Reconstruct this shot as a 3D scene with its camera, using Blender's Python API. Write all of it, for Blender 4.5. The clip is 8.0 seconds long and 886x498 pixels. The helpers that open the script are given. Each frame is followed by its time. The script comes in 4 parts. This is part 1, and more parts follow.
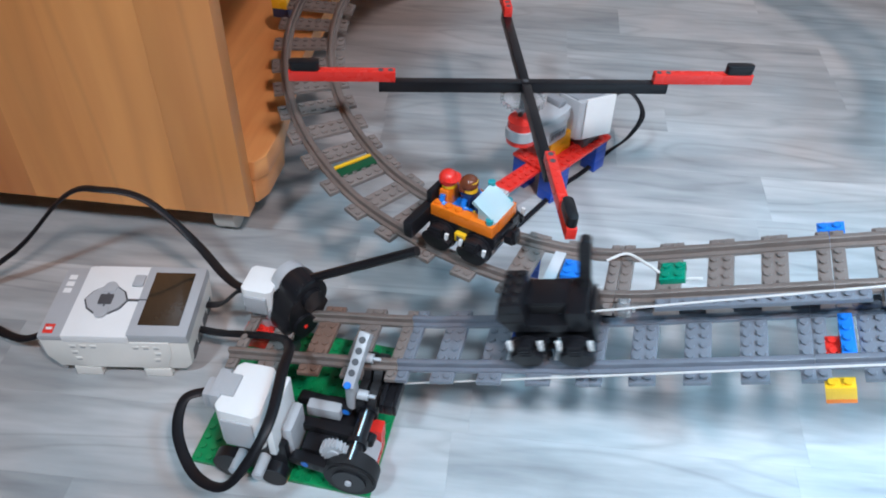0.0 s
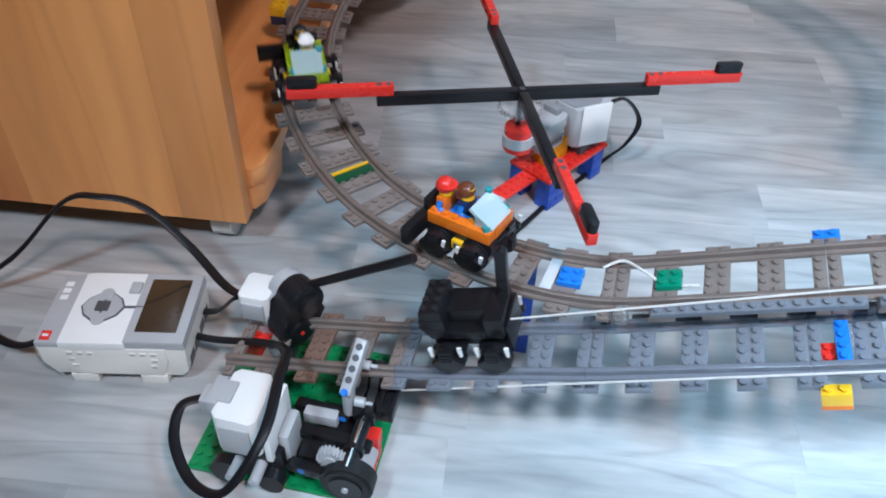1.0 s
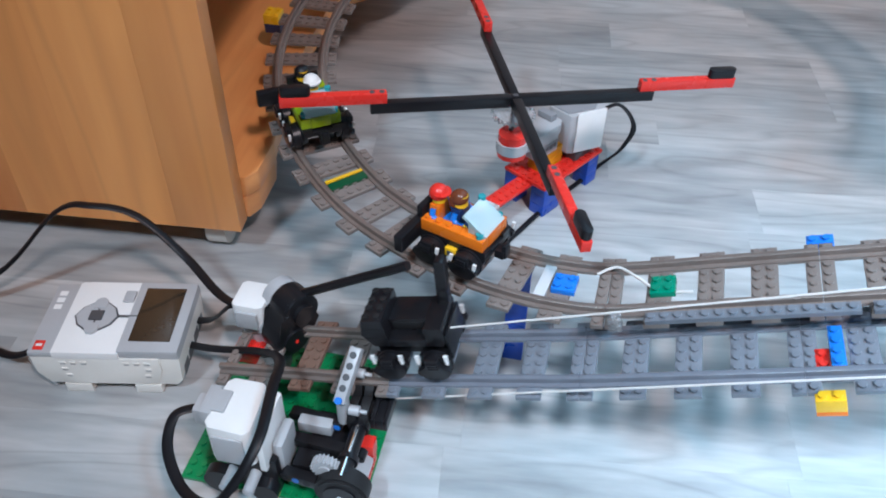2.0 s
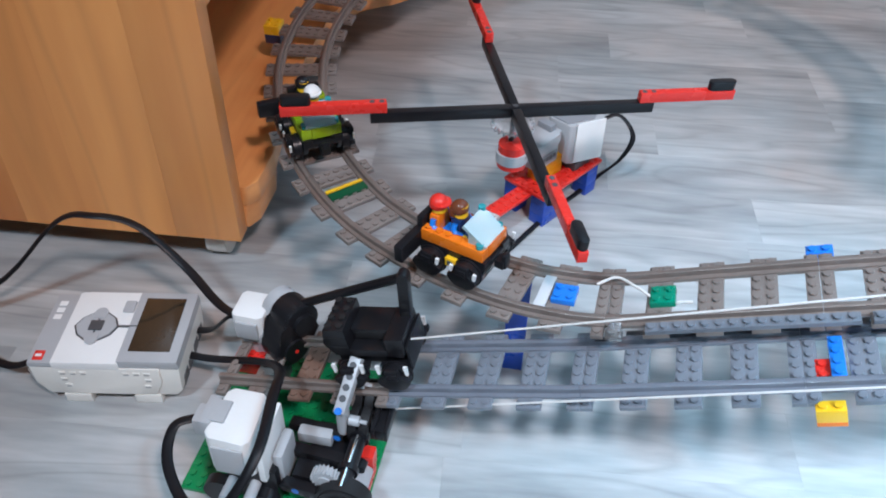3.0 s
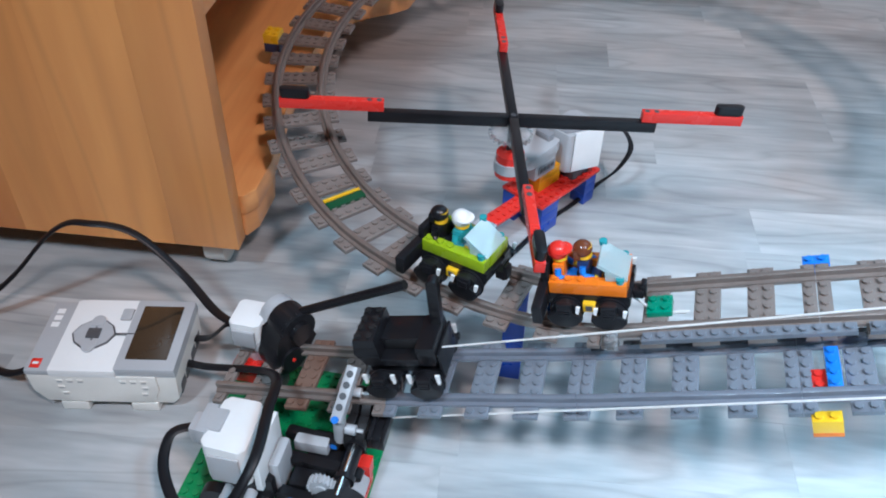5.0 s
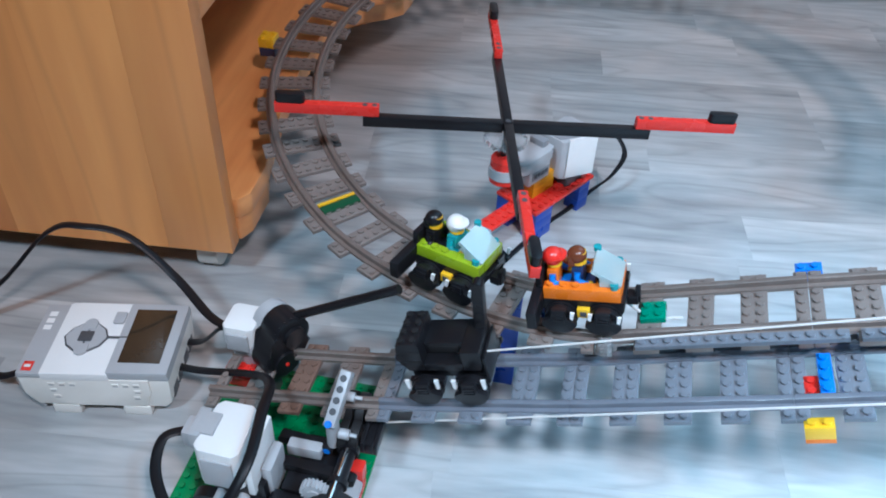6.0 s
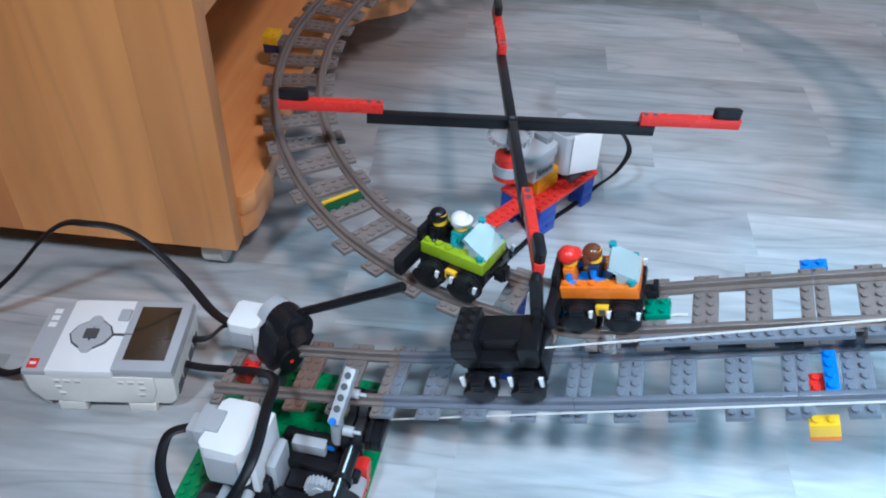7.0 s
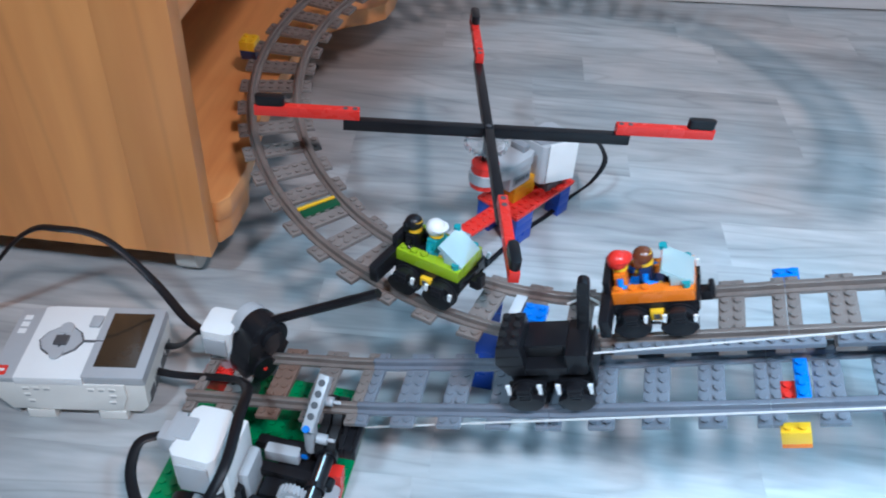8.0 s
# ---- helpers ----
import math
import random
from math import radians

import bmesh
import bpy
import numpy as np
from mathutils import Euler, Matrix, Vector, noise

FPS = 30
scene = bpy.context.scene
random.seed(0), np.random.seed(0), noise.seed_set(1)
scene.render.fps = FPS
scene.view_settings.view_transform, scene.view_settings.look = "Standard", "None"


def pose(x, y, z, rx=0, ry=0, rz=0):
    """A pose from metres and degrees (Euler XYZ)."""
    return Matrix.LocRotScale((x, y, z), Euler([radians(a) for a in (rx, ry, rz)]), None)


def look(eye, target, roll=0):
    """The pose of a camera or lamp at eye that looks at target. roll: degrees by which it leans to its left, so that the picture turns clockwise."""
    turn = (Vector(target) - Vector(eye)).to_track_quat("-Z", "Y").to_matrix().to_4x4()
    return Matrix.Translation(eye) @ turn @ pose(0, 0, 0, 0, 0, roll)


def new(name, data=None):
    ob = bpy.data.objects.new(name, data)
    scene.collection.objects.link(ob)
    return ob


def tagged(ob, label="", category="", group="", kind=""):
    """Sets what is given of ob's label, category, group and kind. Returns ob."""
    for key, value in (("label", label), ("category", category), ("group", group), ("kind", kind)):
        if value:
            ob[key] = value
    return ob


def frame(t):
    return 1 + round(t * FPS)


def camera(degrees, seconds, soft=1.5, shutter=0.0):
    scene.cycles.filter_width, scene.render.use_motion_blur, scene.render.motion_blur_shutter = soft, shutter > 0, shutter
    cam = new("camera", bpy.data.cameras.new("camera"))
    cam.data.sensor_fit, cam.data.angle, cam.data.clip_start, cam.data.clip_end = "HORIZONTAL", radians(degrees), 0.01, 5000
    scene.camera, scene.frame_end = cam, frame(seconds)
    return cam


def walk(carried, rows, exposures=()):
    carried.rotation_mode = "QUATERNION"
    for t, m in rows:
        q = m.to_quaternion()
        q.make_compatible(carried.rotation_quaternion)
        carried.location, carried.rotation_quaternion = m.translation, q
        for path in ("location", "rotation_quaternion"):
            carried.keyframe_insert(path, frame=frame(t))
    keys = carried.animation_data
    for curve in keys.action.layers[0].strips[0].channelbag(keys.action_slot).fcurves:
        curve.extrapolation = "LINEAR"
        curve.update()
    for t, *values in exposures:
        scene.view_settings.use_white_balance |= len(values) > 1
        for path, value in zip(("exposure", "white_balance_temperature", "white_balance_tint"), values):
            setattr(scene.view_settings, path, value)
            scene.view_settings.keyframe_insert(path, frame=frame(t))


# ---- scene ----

# ---- camera ----
cam = camera(55.69, 8.0, soft=1.9, shutter=0.8)
PATH = [
    (0, (0.0000, 0.0000, 0.5075), (0.0000, 0.7278, -0.1782), 1.24),
    (0.5, (0.0018, -0.0008, 0.5072), (0.0028, 0.7316, -0.1736), 1.33),
    (1, (0.0004, -0.0009, 0.5079), (0.0032, 0.7331, -0.1714), 1.43),
    (1.5, (0.0042, 0.0008, 0.5080), (0.0075, 0.7359, -0.1700), 1.15),
    (3, (0.0034, 0.0007, 0.5092), (0.0080, 0.7464, -0.1571), 1.19),
    (3.5, (0.0037, 0.0004, 0.5092), (0.0024, 0.7488, -0.1540), 0.83),
    (4, (0.0047, -0.0006, 0.5087), (0.0025, 0.7525, -0.1492), 0.79),
    (4.5, (0.0059, 0.0011, 0.5103), (0.0049, 0.7516, -0.1507), 0.88),
    (6, (0.0035, -0.0003, 0.5103), (0.0174, 0.7562, -0.1435), 2.19),
    (6.5, (0.0046, -0.0001, 0.5105), (0.0185, 0.7568, -0.1429), 1.99),
    (7, (0.0041, 0.0005, 0.5107), (0.0122, 0.7538, -0.1470), 1.83),
    (7.5, (0.0060, 0.0003, 0.5096), (0.0167, 0.7595, -0.1412), 2.16),
    (8, (0.0059, 0.0000, 0.5090), (0.0397, 0.7609, -0.1391), 3.41),
]
# the camera's own white balance drifts cooler in the last third
BALANCE = [(0, 0.06, 6400, 10), (1.5, 0.06, 6260, 10), (3, 0.06, 6400, 11), (4.5, 0.06, 6380, 11), (6, 0.03, 5880, 7), (8, 0.03, 5850, 7)]
walk(cam, [(t, look(eye, target, roll)) for t, eye, target, roll in PATH], BALANCE)

# ---- light: roof windows in the sloping ceiling, a gable window, two added lamps ----
world = bpy.data.worlds.new("world")
scene.world = world
world.use_nodes = True
wn = world.node_tree.nodes
sky = wn.new("ShaderNodeTexSky")
sky.sky_type, sky.sun_disc = "NISHITA", False
sky.sun_elevation, sky.sun_rotation = radians(60), radians(200)
wn["Background"].inputs[1].default_value = 0.1
world.node_tree.links.new(sky.outputs[0], wn["Background"].inputs[0])


def area_light(name, energy, size_x, size_y, m, colour, spread=180):
    lamp = bpy.data.lights.new(name, "AREA")
    lamp.energy, lamp.color = energy, colour
    lamp.shape, lamp.size, lamp.size_y = "RECTANGLE", size_x, size_y
    lamp.spread = radians(spread)
    ob = new(name, lamp)
    ob.matrix_basis = m
    return ob


area_light("roof_window_warm", 4.8, 0.18, 0.22, look((0.55, -0.60, 1.84), (0.36, 0.50, 0)), (1.0, 0.77, 0.74), 70)
area_light("roof_window_cool", 2.6, 0.18, 0.22, look((-0.66, -0.60, 1.84), (0.14, 0.62, 0)), (0.62, 0.82, 1.0), 56)
# narrow-beam lamp added to brighten the near right floor, roof opening made up
area_light("roof_window_sky", 5.9, 0.36, 0.36, look((1.05, -0.60, 1.84), (0.50, 0.06, 0)), (0.38, 0.73, 1.0), 36)
area_light("gable_window_sky", 12, 1.40, 1.00, look((1.15, 1.17, 1.60), (1.15, 0.4, 1.0)), (0.42, 0.74, 1.0))
# added warm lamp without a known window, for fill and windscreen reflections
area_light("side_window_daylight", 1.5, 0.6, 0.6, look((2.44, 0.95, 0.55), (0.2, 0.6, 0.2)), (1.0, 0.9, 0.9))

# ---- materials ----
def mat(name, colour, rough=0.4, metal=0.0, vary=0.06, grain=40.0, bump=0.02, alpha=1.0, trans=0.0, spec=0.5, coat=0.0, rnd=0.0):
    m = bpy.data.materials.new(name)
    m.use_nodes = True
    n, l = m.node_tree.nodes, m.node_tree.links
    b = n["Principled BSDF"]
    b.inputs["Roughness"].default_value = rough
    b.inputs["Metallic"].default_value = metal
    b.inputs["Specular IOR Level"].default_value = spec
    b.inputs["Transmission Weight"].default_value = trans
    b.inputs["Coat Weight"].default_value = coat
    tc = n.new("ShaderNodeTexCoord")
    fine = n.new("ShaderNodeTexNoise")
    fine.inputs["Scale"].default_value = grain * 12
    fine.inputs["Detail"].default_value = 4
    big = n.new("ShaderNodeTexNoise")
    big.inputs["Scale"].default_value = grain
    big.inputs["Detail"].default_value = 3
    l.new(tc.outputs["Object"], fine.inputs["Vector"])
    l.new(tc.outputs["Object"], big.inputs["Vector"])
    add = n.new("ShaderNodeMath")
    add.operation = "MULTIPLY_ADD"
    add.inputs[1].default_value = 0.35
    l.new(fine.outputs["Fac"], add.inputs[0])
    l.new(big.outputs["Fac"], add.inputs[2])
    last = add.outputs[0]
    if rnd:
        oi = n.new("ShaderNodeObjectInfo")
        ra = n.new("ShaderNodeMath")
        ra.operation = "MULTIPLY_ADD"
        ra.inputs[1].default_value = rnd
        l.new(oi.outputs["Random"], ra.inputs[0])
        l.new(last, ra.inputs[2])
        last = ra.outputs[0]
    mr = n.new("ShaderNodeMapRange")
    mr.inputs["From Min"].default_value, mr.inputs["From Max"].default_value = 0.35, 0.95 + rnd
    l.new(last, mr.inputs["Value"])
    mix = n.new("ShaderNodeMix")
    mix.data_type = "RGBA"
    mix.inputs["A"].default_value = (*[max(0.0, c * (1 - vary)) for c in colour], 1)
    mix.inputs["B"].default_value = (*[min(1.0, c * (1 + vary)) for c in colour], 1)
    l.new(mr.outputs[0], mix.inputs["Factor"])
    l.new(mix.outputs["Result"], b.inputs["Base Color"])
    rr = n.new("ShaderNodeMapRange")
    rr.inputs["To Min"].default_value, rr.inputs["To Max"].default_value = max(0.02, rough - 0.07), min(1, rough + 0.09)
    l.new(big.outputs["Fac"], rr.inputs["Value"])
    l.new(rr.outputs[0], b.inputs["Roughness"])
    if bump:
        bp = n.new("ShaderNodeBump")
        bp.inputs["Strength"].default_value = bump
        bp.inputs["Distance"].default_value = 0.001
        l.new(fine.outputs["Fac"], bp.inputs["Height"])
        l.new(bp.outputs["Normal"], b.inputs["Normal"])
    return m


def wood(name, dark, light, along, ring, rough, rnd, coat=0.0, stretch=14.0, fine_part=0.6, rings=0.06, drift=0.0):
    """Streaked grain along one axis; each piece takes its own tone and its own cut of the grain."""
    m = bpy.data.materials.new(name)
    m.use_nodes = True
    n, l = m.node_tree.nodes, m.node_tree.links
    b = n["Principled BSDF"]
    b.inputs["Coat Weight"].default_value = coat
    b.inputs["Coat Roughness"].default_value = 0.25
    tc, mp, oi = n.new("ShaderNodeTexCoord"), n.new("ShaderNodeMapping"), n.new("ShaderNodeObjectInfo")
    sc = [ring, ring, ring]
    sc[along] = ring / stretch
    mp.inputs["Scale"].default_value = sc
    l.new(tc.outputs["Object"], mp.inputs["Vector"])
    sh = n.new("ShaderNodeVectorMath")
    sh.operation = "MULTIPLY_ADD"
    sh.inputs[1].default_value = (37.0, 53.0, 71.0)
    l.new(oi.outputs["Random"], sh.inputs[0])
    l.new(mp.outputs[0], sh.inputs[2])
    wide, fine = n.new("ShaderNodeTexNoise"), n.new("ShaderNodeTexNoise")
    wide.inputs["Scale"].default_value, wide.inputs["Detail"].default_value, wide.inputs["Distortion"].default_value = 1.0, 3, 0.9
    fine.inputs["Scale"].default_value, fine.inputs["Detail"].default_value = 6.0, 6
    l.new(sh.outputs[0], wide.inputs["Vector"])
    l.new(sh.outputs[0], fine.inputs["Vector"])
    a = n.new("ShaderNodeMath")
    a.operation = "MULTIPLY_ADD"
    a.inputs[1].default_value = fine_part
    l.new(fine.outputs["Fac"], a.inputs[0])
    l.new(wide.outputs["Fac"], a.inputs[2])
    r = n.new("ShaderNodeMath")
    r.operation = "MULTIPLY_ADD"
    r.inputs[1].default_value = rnd
    l.new(oi.outputs["Random"], r.inputs[0])
    l.new(a.outputs[0], r.inputs[2])
    mr = n.new("ShaderNodeMapRange")
    mr.inputs["From Min"].default_value, mr.inputs["From Max"].default_value = 0.22 + fine_part / 2, 0.74 + fine_part / 2 + rnd
    l.new(r.outputs[0], mr.inputs["Value"])
    mix = n.new("ShaderNodeMix")
    mix.data_type = "RGBA"
    mix.inputs["A"].default_value, mix.inputs["B"].default_value = (*dark, 1), (*light, 1)
    l.new(mr.outputs[0], mix.inputs["Factor"])
    soft_rings, bands, line = n.new("ShaderNodeTexNoise"), n.new("ShaderNodeMath"), n.new("ShaderNodeMapRange")
    soft_rings.inputs["Scale"].default_value, soft_rings.inputs["Detail"].default_value = 0.8, 1.5
    l.new(sh.outputs[0], soft_rings.inputs["Vector"])
    many = n.new("ShaderNodeMath")
    many.operation, many.inputs[1].default_value = "MULTIPLY", 8.0
    l.new(soft_rings.outputs["Fac"], many.inputs[0])
    bands.operation, bands.inputs[1].default_value = "PINGPONG", 0.5
    l.new(many.outputs[0], bands.inputs[0])
    line.inputs["From Min"].default_value, line.inputs["From Max"].default_value = 0.0, 0.16
    line.inputs["To Min"].default_value, line.inputs["To Max"].default_value = 1.0 - rings, 1.0
    l.new(bands.outputs[0], line.inputs["Value"])
    lined = n.new("ShaderNodeVectorMath")
    lined.operation = "SCALE"
    l.new(mix.outputs["Result"], lined.inputs[0])
    l.new(line.outputs[0], lined.inputs["Scale"])
    last = lined.outputs[0]
    if drift:
        geo, slow, tone = n.new("ShaderNodeNewGeometry"), n.new("ShaderNodeTexNoise"), n.new("ShaderNodeMix")
        slow.inputs["Scale"].default_value, slow.inputs["Detail"].default_value = 7.0, 4
        l.new(geo.outputs["Position"], slow.inputs["Vector"])
        spread = n.new("ShaderNodeMapRange")
        spread.inputs["From Min"].default_value, spread.inputs["From Max"].default_value = 0.36, 0.64
        l.new(slow.outputs["Fac"], spread.inputs["Value"])
        tone.data_type = "RGBA"
        tone.inputs["A"].default_value = (1 - 1.5 * drift, 1 - 0.6 * drift, 1 - 0.3 * drift, 1)
        tone.inputs["B"].default_value = (1.0, 1 - 0.15 * drift, 1 - 0.35 * drift, 1)
        l.new(spread.outputs[0], tone.inputs["Factor"])
        tinted = n.new("ShaderNodeVectorMath")
        tinted.operation = "MULTIPLY"
        l.new(last, tinted.inputs[0])
        l.new(tone.outputs["Result"], tinted.inputs[1])
        last = tinted.outputs[0]
    l.new(last, b.inputs["Base Color"])
    rr = n.new("ShaderNodeMapRange")
    rr.inputs["To Min"].default_value, rr.inputs["To Max"].default_value = rough - 0.06, rough + 0.1
    l.new(fine.outputs["Fac"], rr.inputs["Value"])
    l.new(rr.outputs[0], b.inputs["Roughness"])
    bp = n.new("ShaderNodeBump")
    bp.inputs["Strength"].default_value, bp.inputs["Distance"].default_value = 0.08, 0.001
    l.new(fine.outputs["Fac"], bp.inputs["Height"])
    l.new(bp.outputs["Normal"], b.inputs["Normal"])
    return m


M_FLOOR = wood("grey_laminate", (0.235, 0.245, 0.25), (0.59, 0.58, 0.57), 0, 20.0, 0.33, 0.22, 0.0, 6.0, 0.5, 0.16, 0.09)
M_PINE = wood("oiled_beech", (0.52, 0.160, 0.038), (0.90, 0.41, 0.130), 2, 11.0, 0.38, 0.42, 0.25, 9.0, 0.34, 0.10)
M_SHELF = wood("oiled_beech_board", (0.58, 0.20, 0.055), (0.90, 0.43, 0.15), 1, 16.0, 0.34, 0.25, 0.3, 10.0)
M_WALL = mat("painted_wall", (0.72, 0.71, 0.69), 0.8, vary=0.03, grain=3, bump=0.1)
# for unseen walls and ceiling, dark to hold down bounced light
M_UNSEEN = mat("unseen_dark_grey", (0.24, 0.24, 0.245), 0.7, vary=0.08, grain=6, bump=0.1)
M_BASE = mat("white_lacquer", (0.75, 0.75, 0.74), 0.4, vary=0.02, grain=8)
M_BLACK = mat("black_plastic", (0.010, 0.010, 0.012), 0.30, vary=0.25, spec=0.36)
M_RUBBER = mat("black_rubber", (0.018, 0.018, 0.019), 0.5, vary=0.25, bump=0.08, spec=0.25)
M_CABLE = mat("cable_black", (0.009, 0.009, 0.011), 0.4, vary=0.2, spec=0.25)
M_OLDGREY = mat("old_dark_grey_plastic", (0.200, 0.168, 0.150), 0.38, vary=0.16, rnd=0.3)
M_BROWN = mat("faded_brown_grey_plastic", (0.19, 0.115, 0.085), 0.4, vary=0.12, rnd=0.3)
M_RAIL = mat("worn_metal_rail", (0.26, 0.215, 0.19), 0.34, metal=0.5, vary=0.2, grain=25)
M_BGREY = mat("bluish_grey_plastic", (0.175, 0.195, 0.225), 0.33, vary=0.08, rnd=0.15)
M_BGREYR = mat("bluish_grey_rail", (0.155, 0.17, 0.20), 0.19, vary=0.08)
M_LGREY = mat("light_grey_plastic", (0.42, 0.43, 0.44), 0.33, vary=0.05)
M_MGREY = mat("mid_grey_plastic", (0.25, 0.26, 0.275), 0.35, vary=0.05)
M_DGREY = mat("dark_grey_plastic", (0.07, 0.072, 0.078), 0.38, vary=0.08)
M_WHITE = mat("white_plastic", (0.80, 0.80, 0.78), 0.3, vary=0.03)
M_CREAM = mat("aged_white_plastic", (0.78, 0.76, 0.70), 0.34, vary=0.04)
M_RED = mat("red_plastic", (0.74, 0.035, 0.025), 0.27, vary=0.08)
M_BLUE = mat("blue_plastic", (0.012, 0.065, 0.40), 0.28, vary=0.08)
M_LBLUE = mat("bright_blue_plastic", (0.015, 0.19, 0.66), 0.28, vary=0.08)
M_GREEN = mat("green_plastic", (0.004, 0.23, 0.075), 0.3, vary=0.08)
M_TEAL = mat("dark_teal_green_plastic", (0.0, 0.22, 0.13), 0.28, vary=0.08)
M_DKGREEN = mat("dark_green_plastic", (0.005, 0.075, 0.03), 0.3, vary=0.08)
M_YELLOW = mat("yellow_plastic", (0.85, 0.50, 0.02), 0.28, vary=0.06)
M_AMBER = mat("amber_yellow_plastic", (0.80, 0.36, 0.012), 0.28, vary=0.06)
M_ORANGE = mat("orange_plastic", (0.82, 0.19, 0.012), 0.28, vary=0.06)
M_LIME = mat("lime_plastic", (0.30, 0.44, 0.012), 0.28, vary=0.06)
# windscreen plastic: milky pale base stands in for reflected sky
M_TRANS = mat("clear_light_blue_plastic", (0.78, 0.97, 0.98), 0.07, vary=0.02, bump=0.0, trans=0.62, coat=0.6)
M_CLEAR = mat("clear_plastic", (0.88, 0.91, 0.93), 0.12, vary=0.02, bump=0.0, trans=0.45)
M_GLASSY = mat("water_clear_plastic", (0.92, 0.94, 0.95), 0.08, vary=0.02, bump=0.0, trans=0.85)
M_SCREEN = mat("dark_display", (0.036, 0.027, 0.018), 0.16, vary=0.12, grain=30, bump=0.0, coat=0.6)
M_STRING = mat("white_cord", (0.66, 0.64, 0.61), 0.7, vary=0.06, grain=200, bump=0.3)
M_CHROME = mat("polished_steel", (0.75, 0.75, 0.74), 0.15, metal=1.0, vary=0.05)
M_HAIR = mat("reddish_brown_plastic", (0.15, 0.045, 0.02), 0.22, vary=0.08)
M_NAVY = mat("dark_blue_plastic", (0.01, 0.03, 0.10), 0.3, vary=0.08)
M_AQUA = mat("clear_teal_plastic", (0.05, 0.55, 0.60), 0.12, vary=0.05, trans=0.5, bump=0.0)

# ---- building helpers ----
U, BRICK, PLATE = 0.008, 0.0096, 0.0032


def box(bm, x0, x1, y0, y1, z0, z1, bev=0.0, mi=0, m=None):
    g = bmesh.ops.create_cube(bm, size=1.0)
    vs = g["verts"]
    bmesh.ops.transform(bm, verts=vs, matrix=Matrix.Translation(((x0 + x1) / 2, (y0 + y1) / 2, (z0 + z1) / 2)) @ Matrix.Diagonal((x1 - x0, y1 - y0, z1 - z0, 1)))
    fs = {f for v in vs for f in v.link_faces}
    for f in fs:
        f.material_index = mi
    if bev:
        es = list({e for v in vs for e in v.link_edges})
        r = bmesh.ops.bevel(bm, geom=es, offset=bev, segments=2, affect="EDGES", profile=0.6)
        vs = list({v for f in r["faces"] for v in f.verts} | {v for v in vs if v.is_valid})
        for v in vs:
            for f in v.link_faces:
                f.material_index = mi
    if m is not None:
        bmesh.ops.transform(bm, verts=vs, matrix=m)
    return vs


def cyl(bm, c, r, h, axis="z", seg=16, mi=0, r2=None, bev=0.0):
    """A cylinder or cone from c along its axis for h."""
    g = bmesh.ops.create_cone(bm, cap_ends=True, segments=seg, radius1=r, radius2=r if r2 is None else r2, depth=h)
    vs = g["verts"]
    turn = {"z": Matrix.Identity(4), "x": pose(0, 0, 0, 0, 90, 0), "y": pose(0, 0, 0, -90, 0, 0)}[axis]
    bmesh.ops.transform(bm, verts=vs, matrix=Matrix.Translation(c) @ turn @ Matrix.Translation((0, 0, h / 2)))
    for f in {f for v in vs for f in v.link_faces}:
        f.material_index = mi
        f.smooth = len(f.verts) == 4
    return vs


def ball(bm, c, r, mi=0, seg=14, squash=1.0):
    g = bmesh.ops.create_uvsphere(bm, u_segments=seg, v_segments=seg // 2 + 1, radius=r)
    bmesh.ops.transform(bm, verts=g["verts"], matrix=Matrix.Translation(c) @ Matrix.Diagonal((1, 1, squash, 1)))
    for f in {f for v in g["verts"] for f in v.link_faces}:
        f.material_index, f.smooth = mi, True
    return g["verts"]


def studs(bm, x0, y0, nx, ny, z, mi=0, seg=10):
    for i in range(nx):
        for j in range(ny):
            cyl(bm, (x0 + (i + 0.5) * U, y0 + (j + 0.5) * U, z - 0.0002), 0.0024, 0.0018, "z", seg, mi)


def prism(bm, outline, z0, z1, mi=0, bev=0.0, m=None):
    """A plan outline raised from z0 to z1."""
    lo = [bm.verts.new((x, y, z0)) for x, y in outline]
    hi = [bm.verts.new((x, y, z1)) for x, y in outline]
    fs = [bm.faces.new(lo[::-1]), bm.faces.new(hi)]
    for i in range(len(lo)):
        j = (i + 1) % len(lo)
        fs.append(bm.faces.new((lo[i], lo[j], hi[j], hi[i])))
    for f in fs:
        f.material_index = mi
    vs = lo + hi
    if bev:
        es = list({e for v in vs for e in v.link_edges})
        r = bmesh.ops.bevel(bm, geom=es, offset=bev, segments=2, affect="EDGES", profile=0.6)
        vs = list({v for f in r["faces"] for v in f.verts} | {v for v in vs if v.is_valid})
        for v in vs:
            for f in v.link_faces:
                f.material_index = mi
    if m is not None:
        bmesh.ops.transform(bm, verts=vs, matrix=m)
    return vs


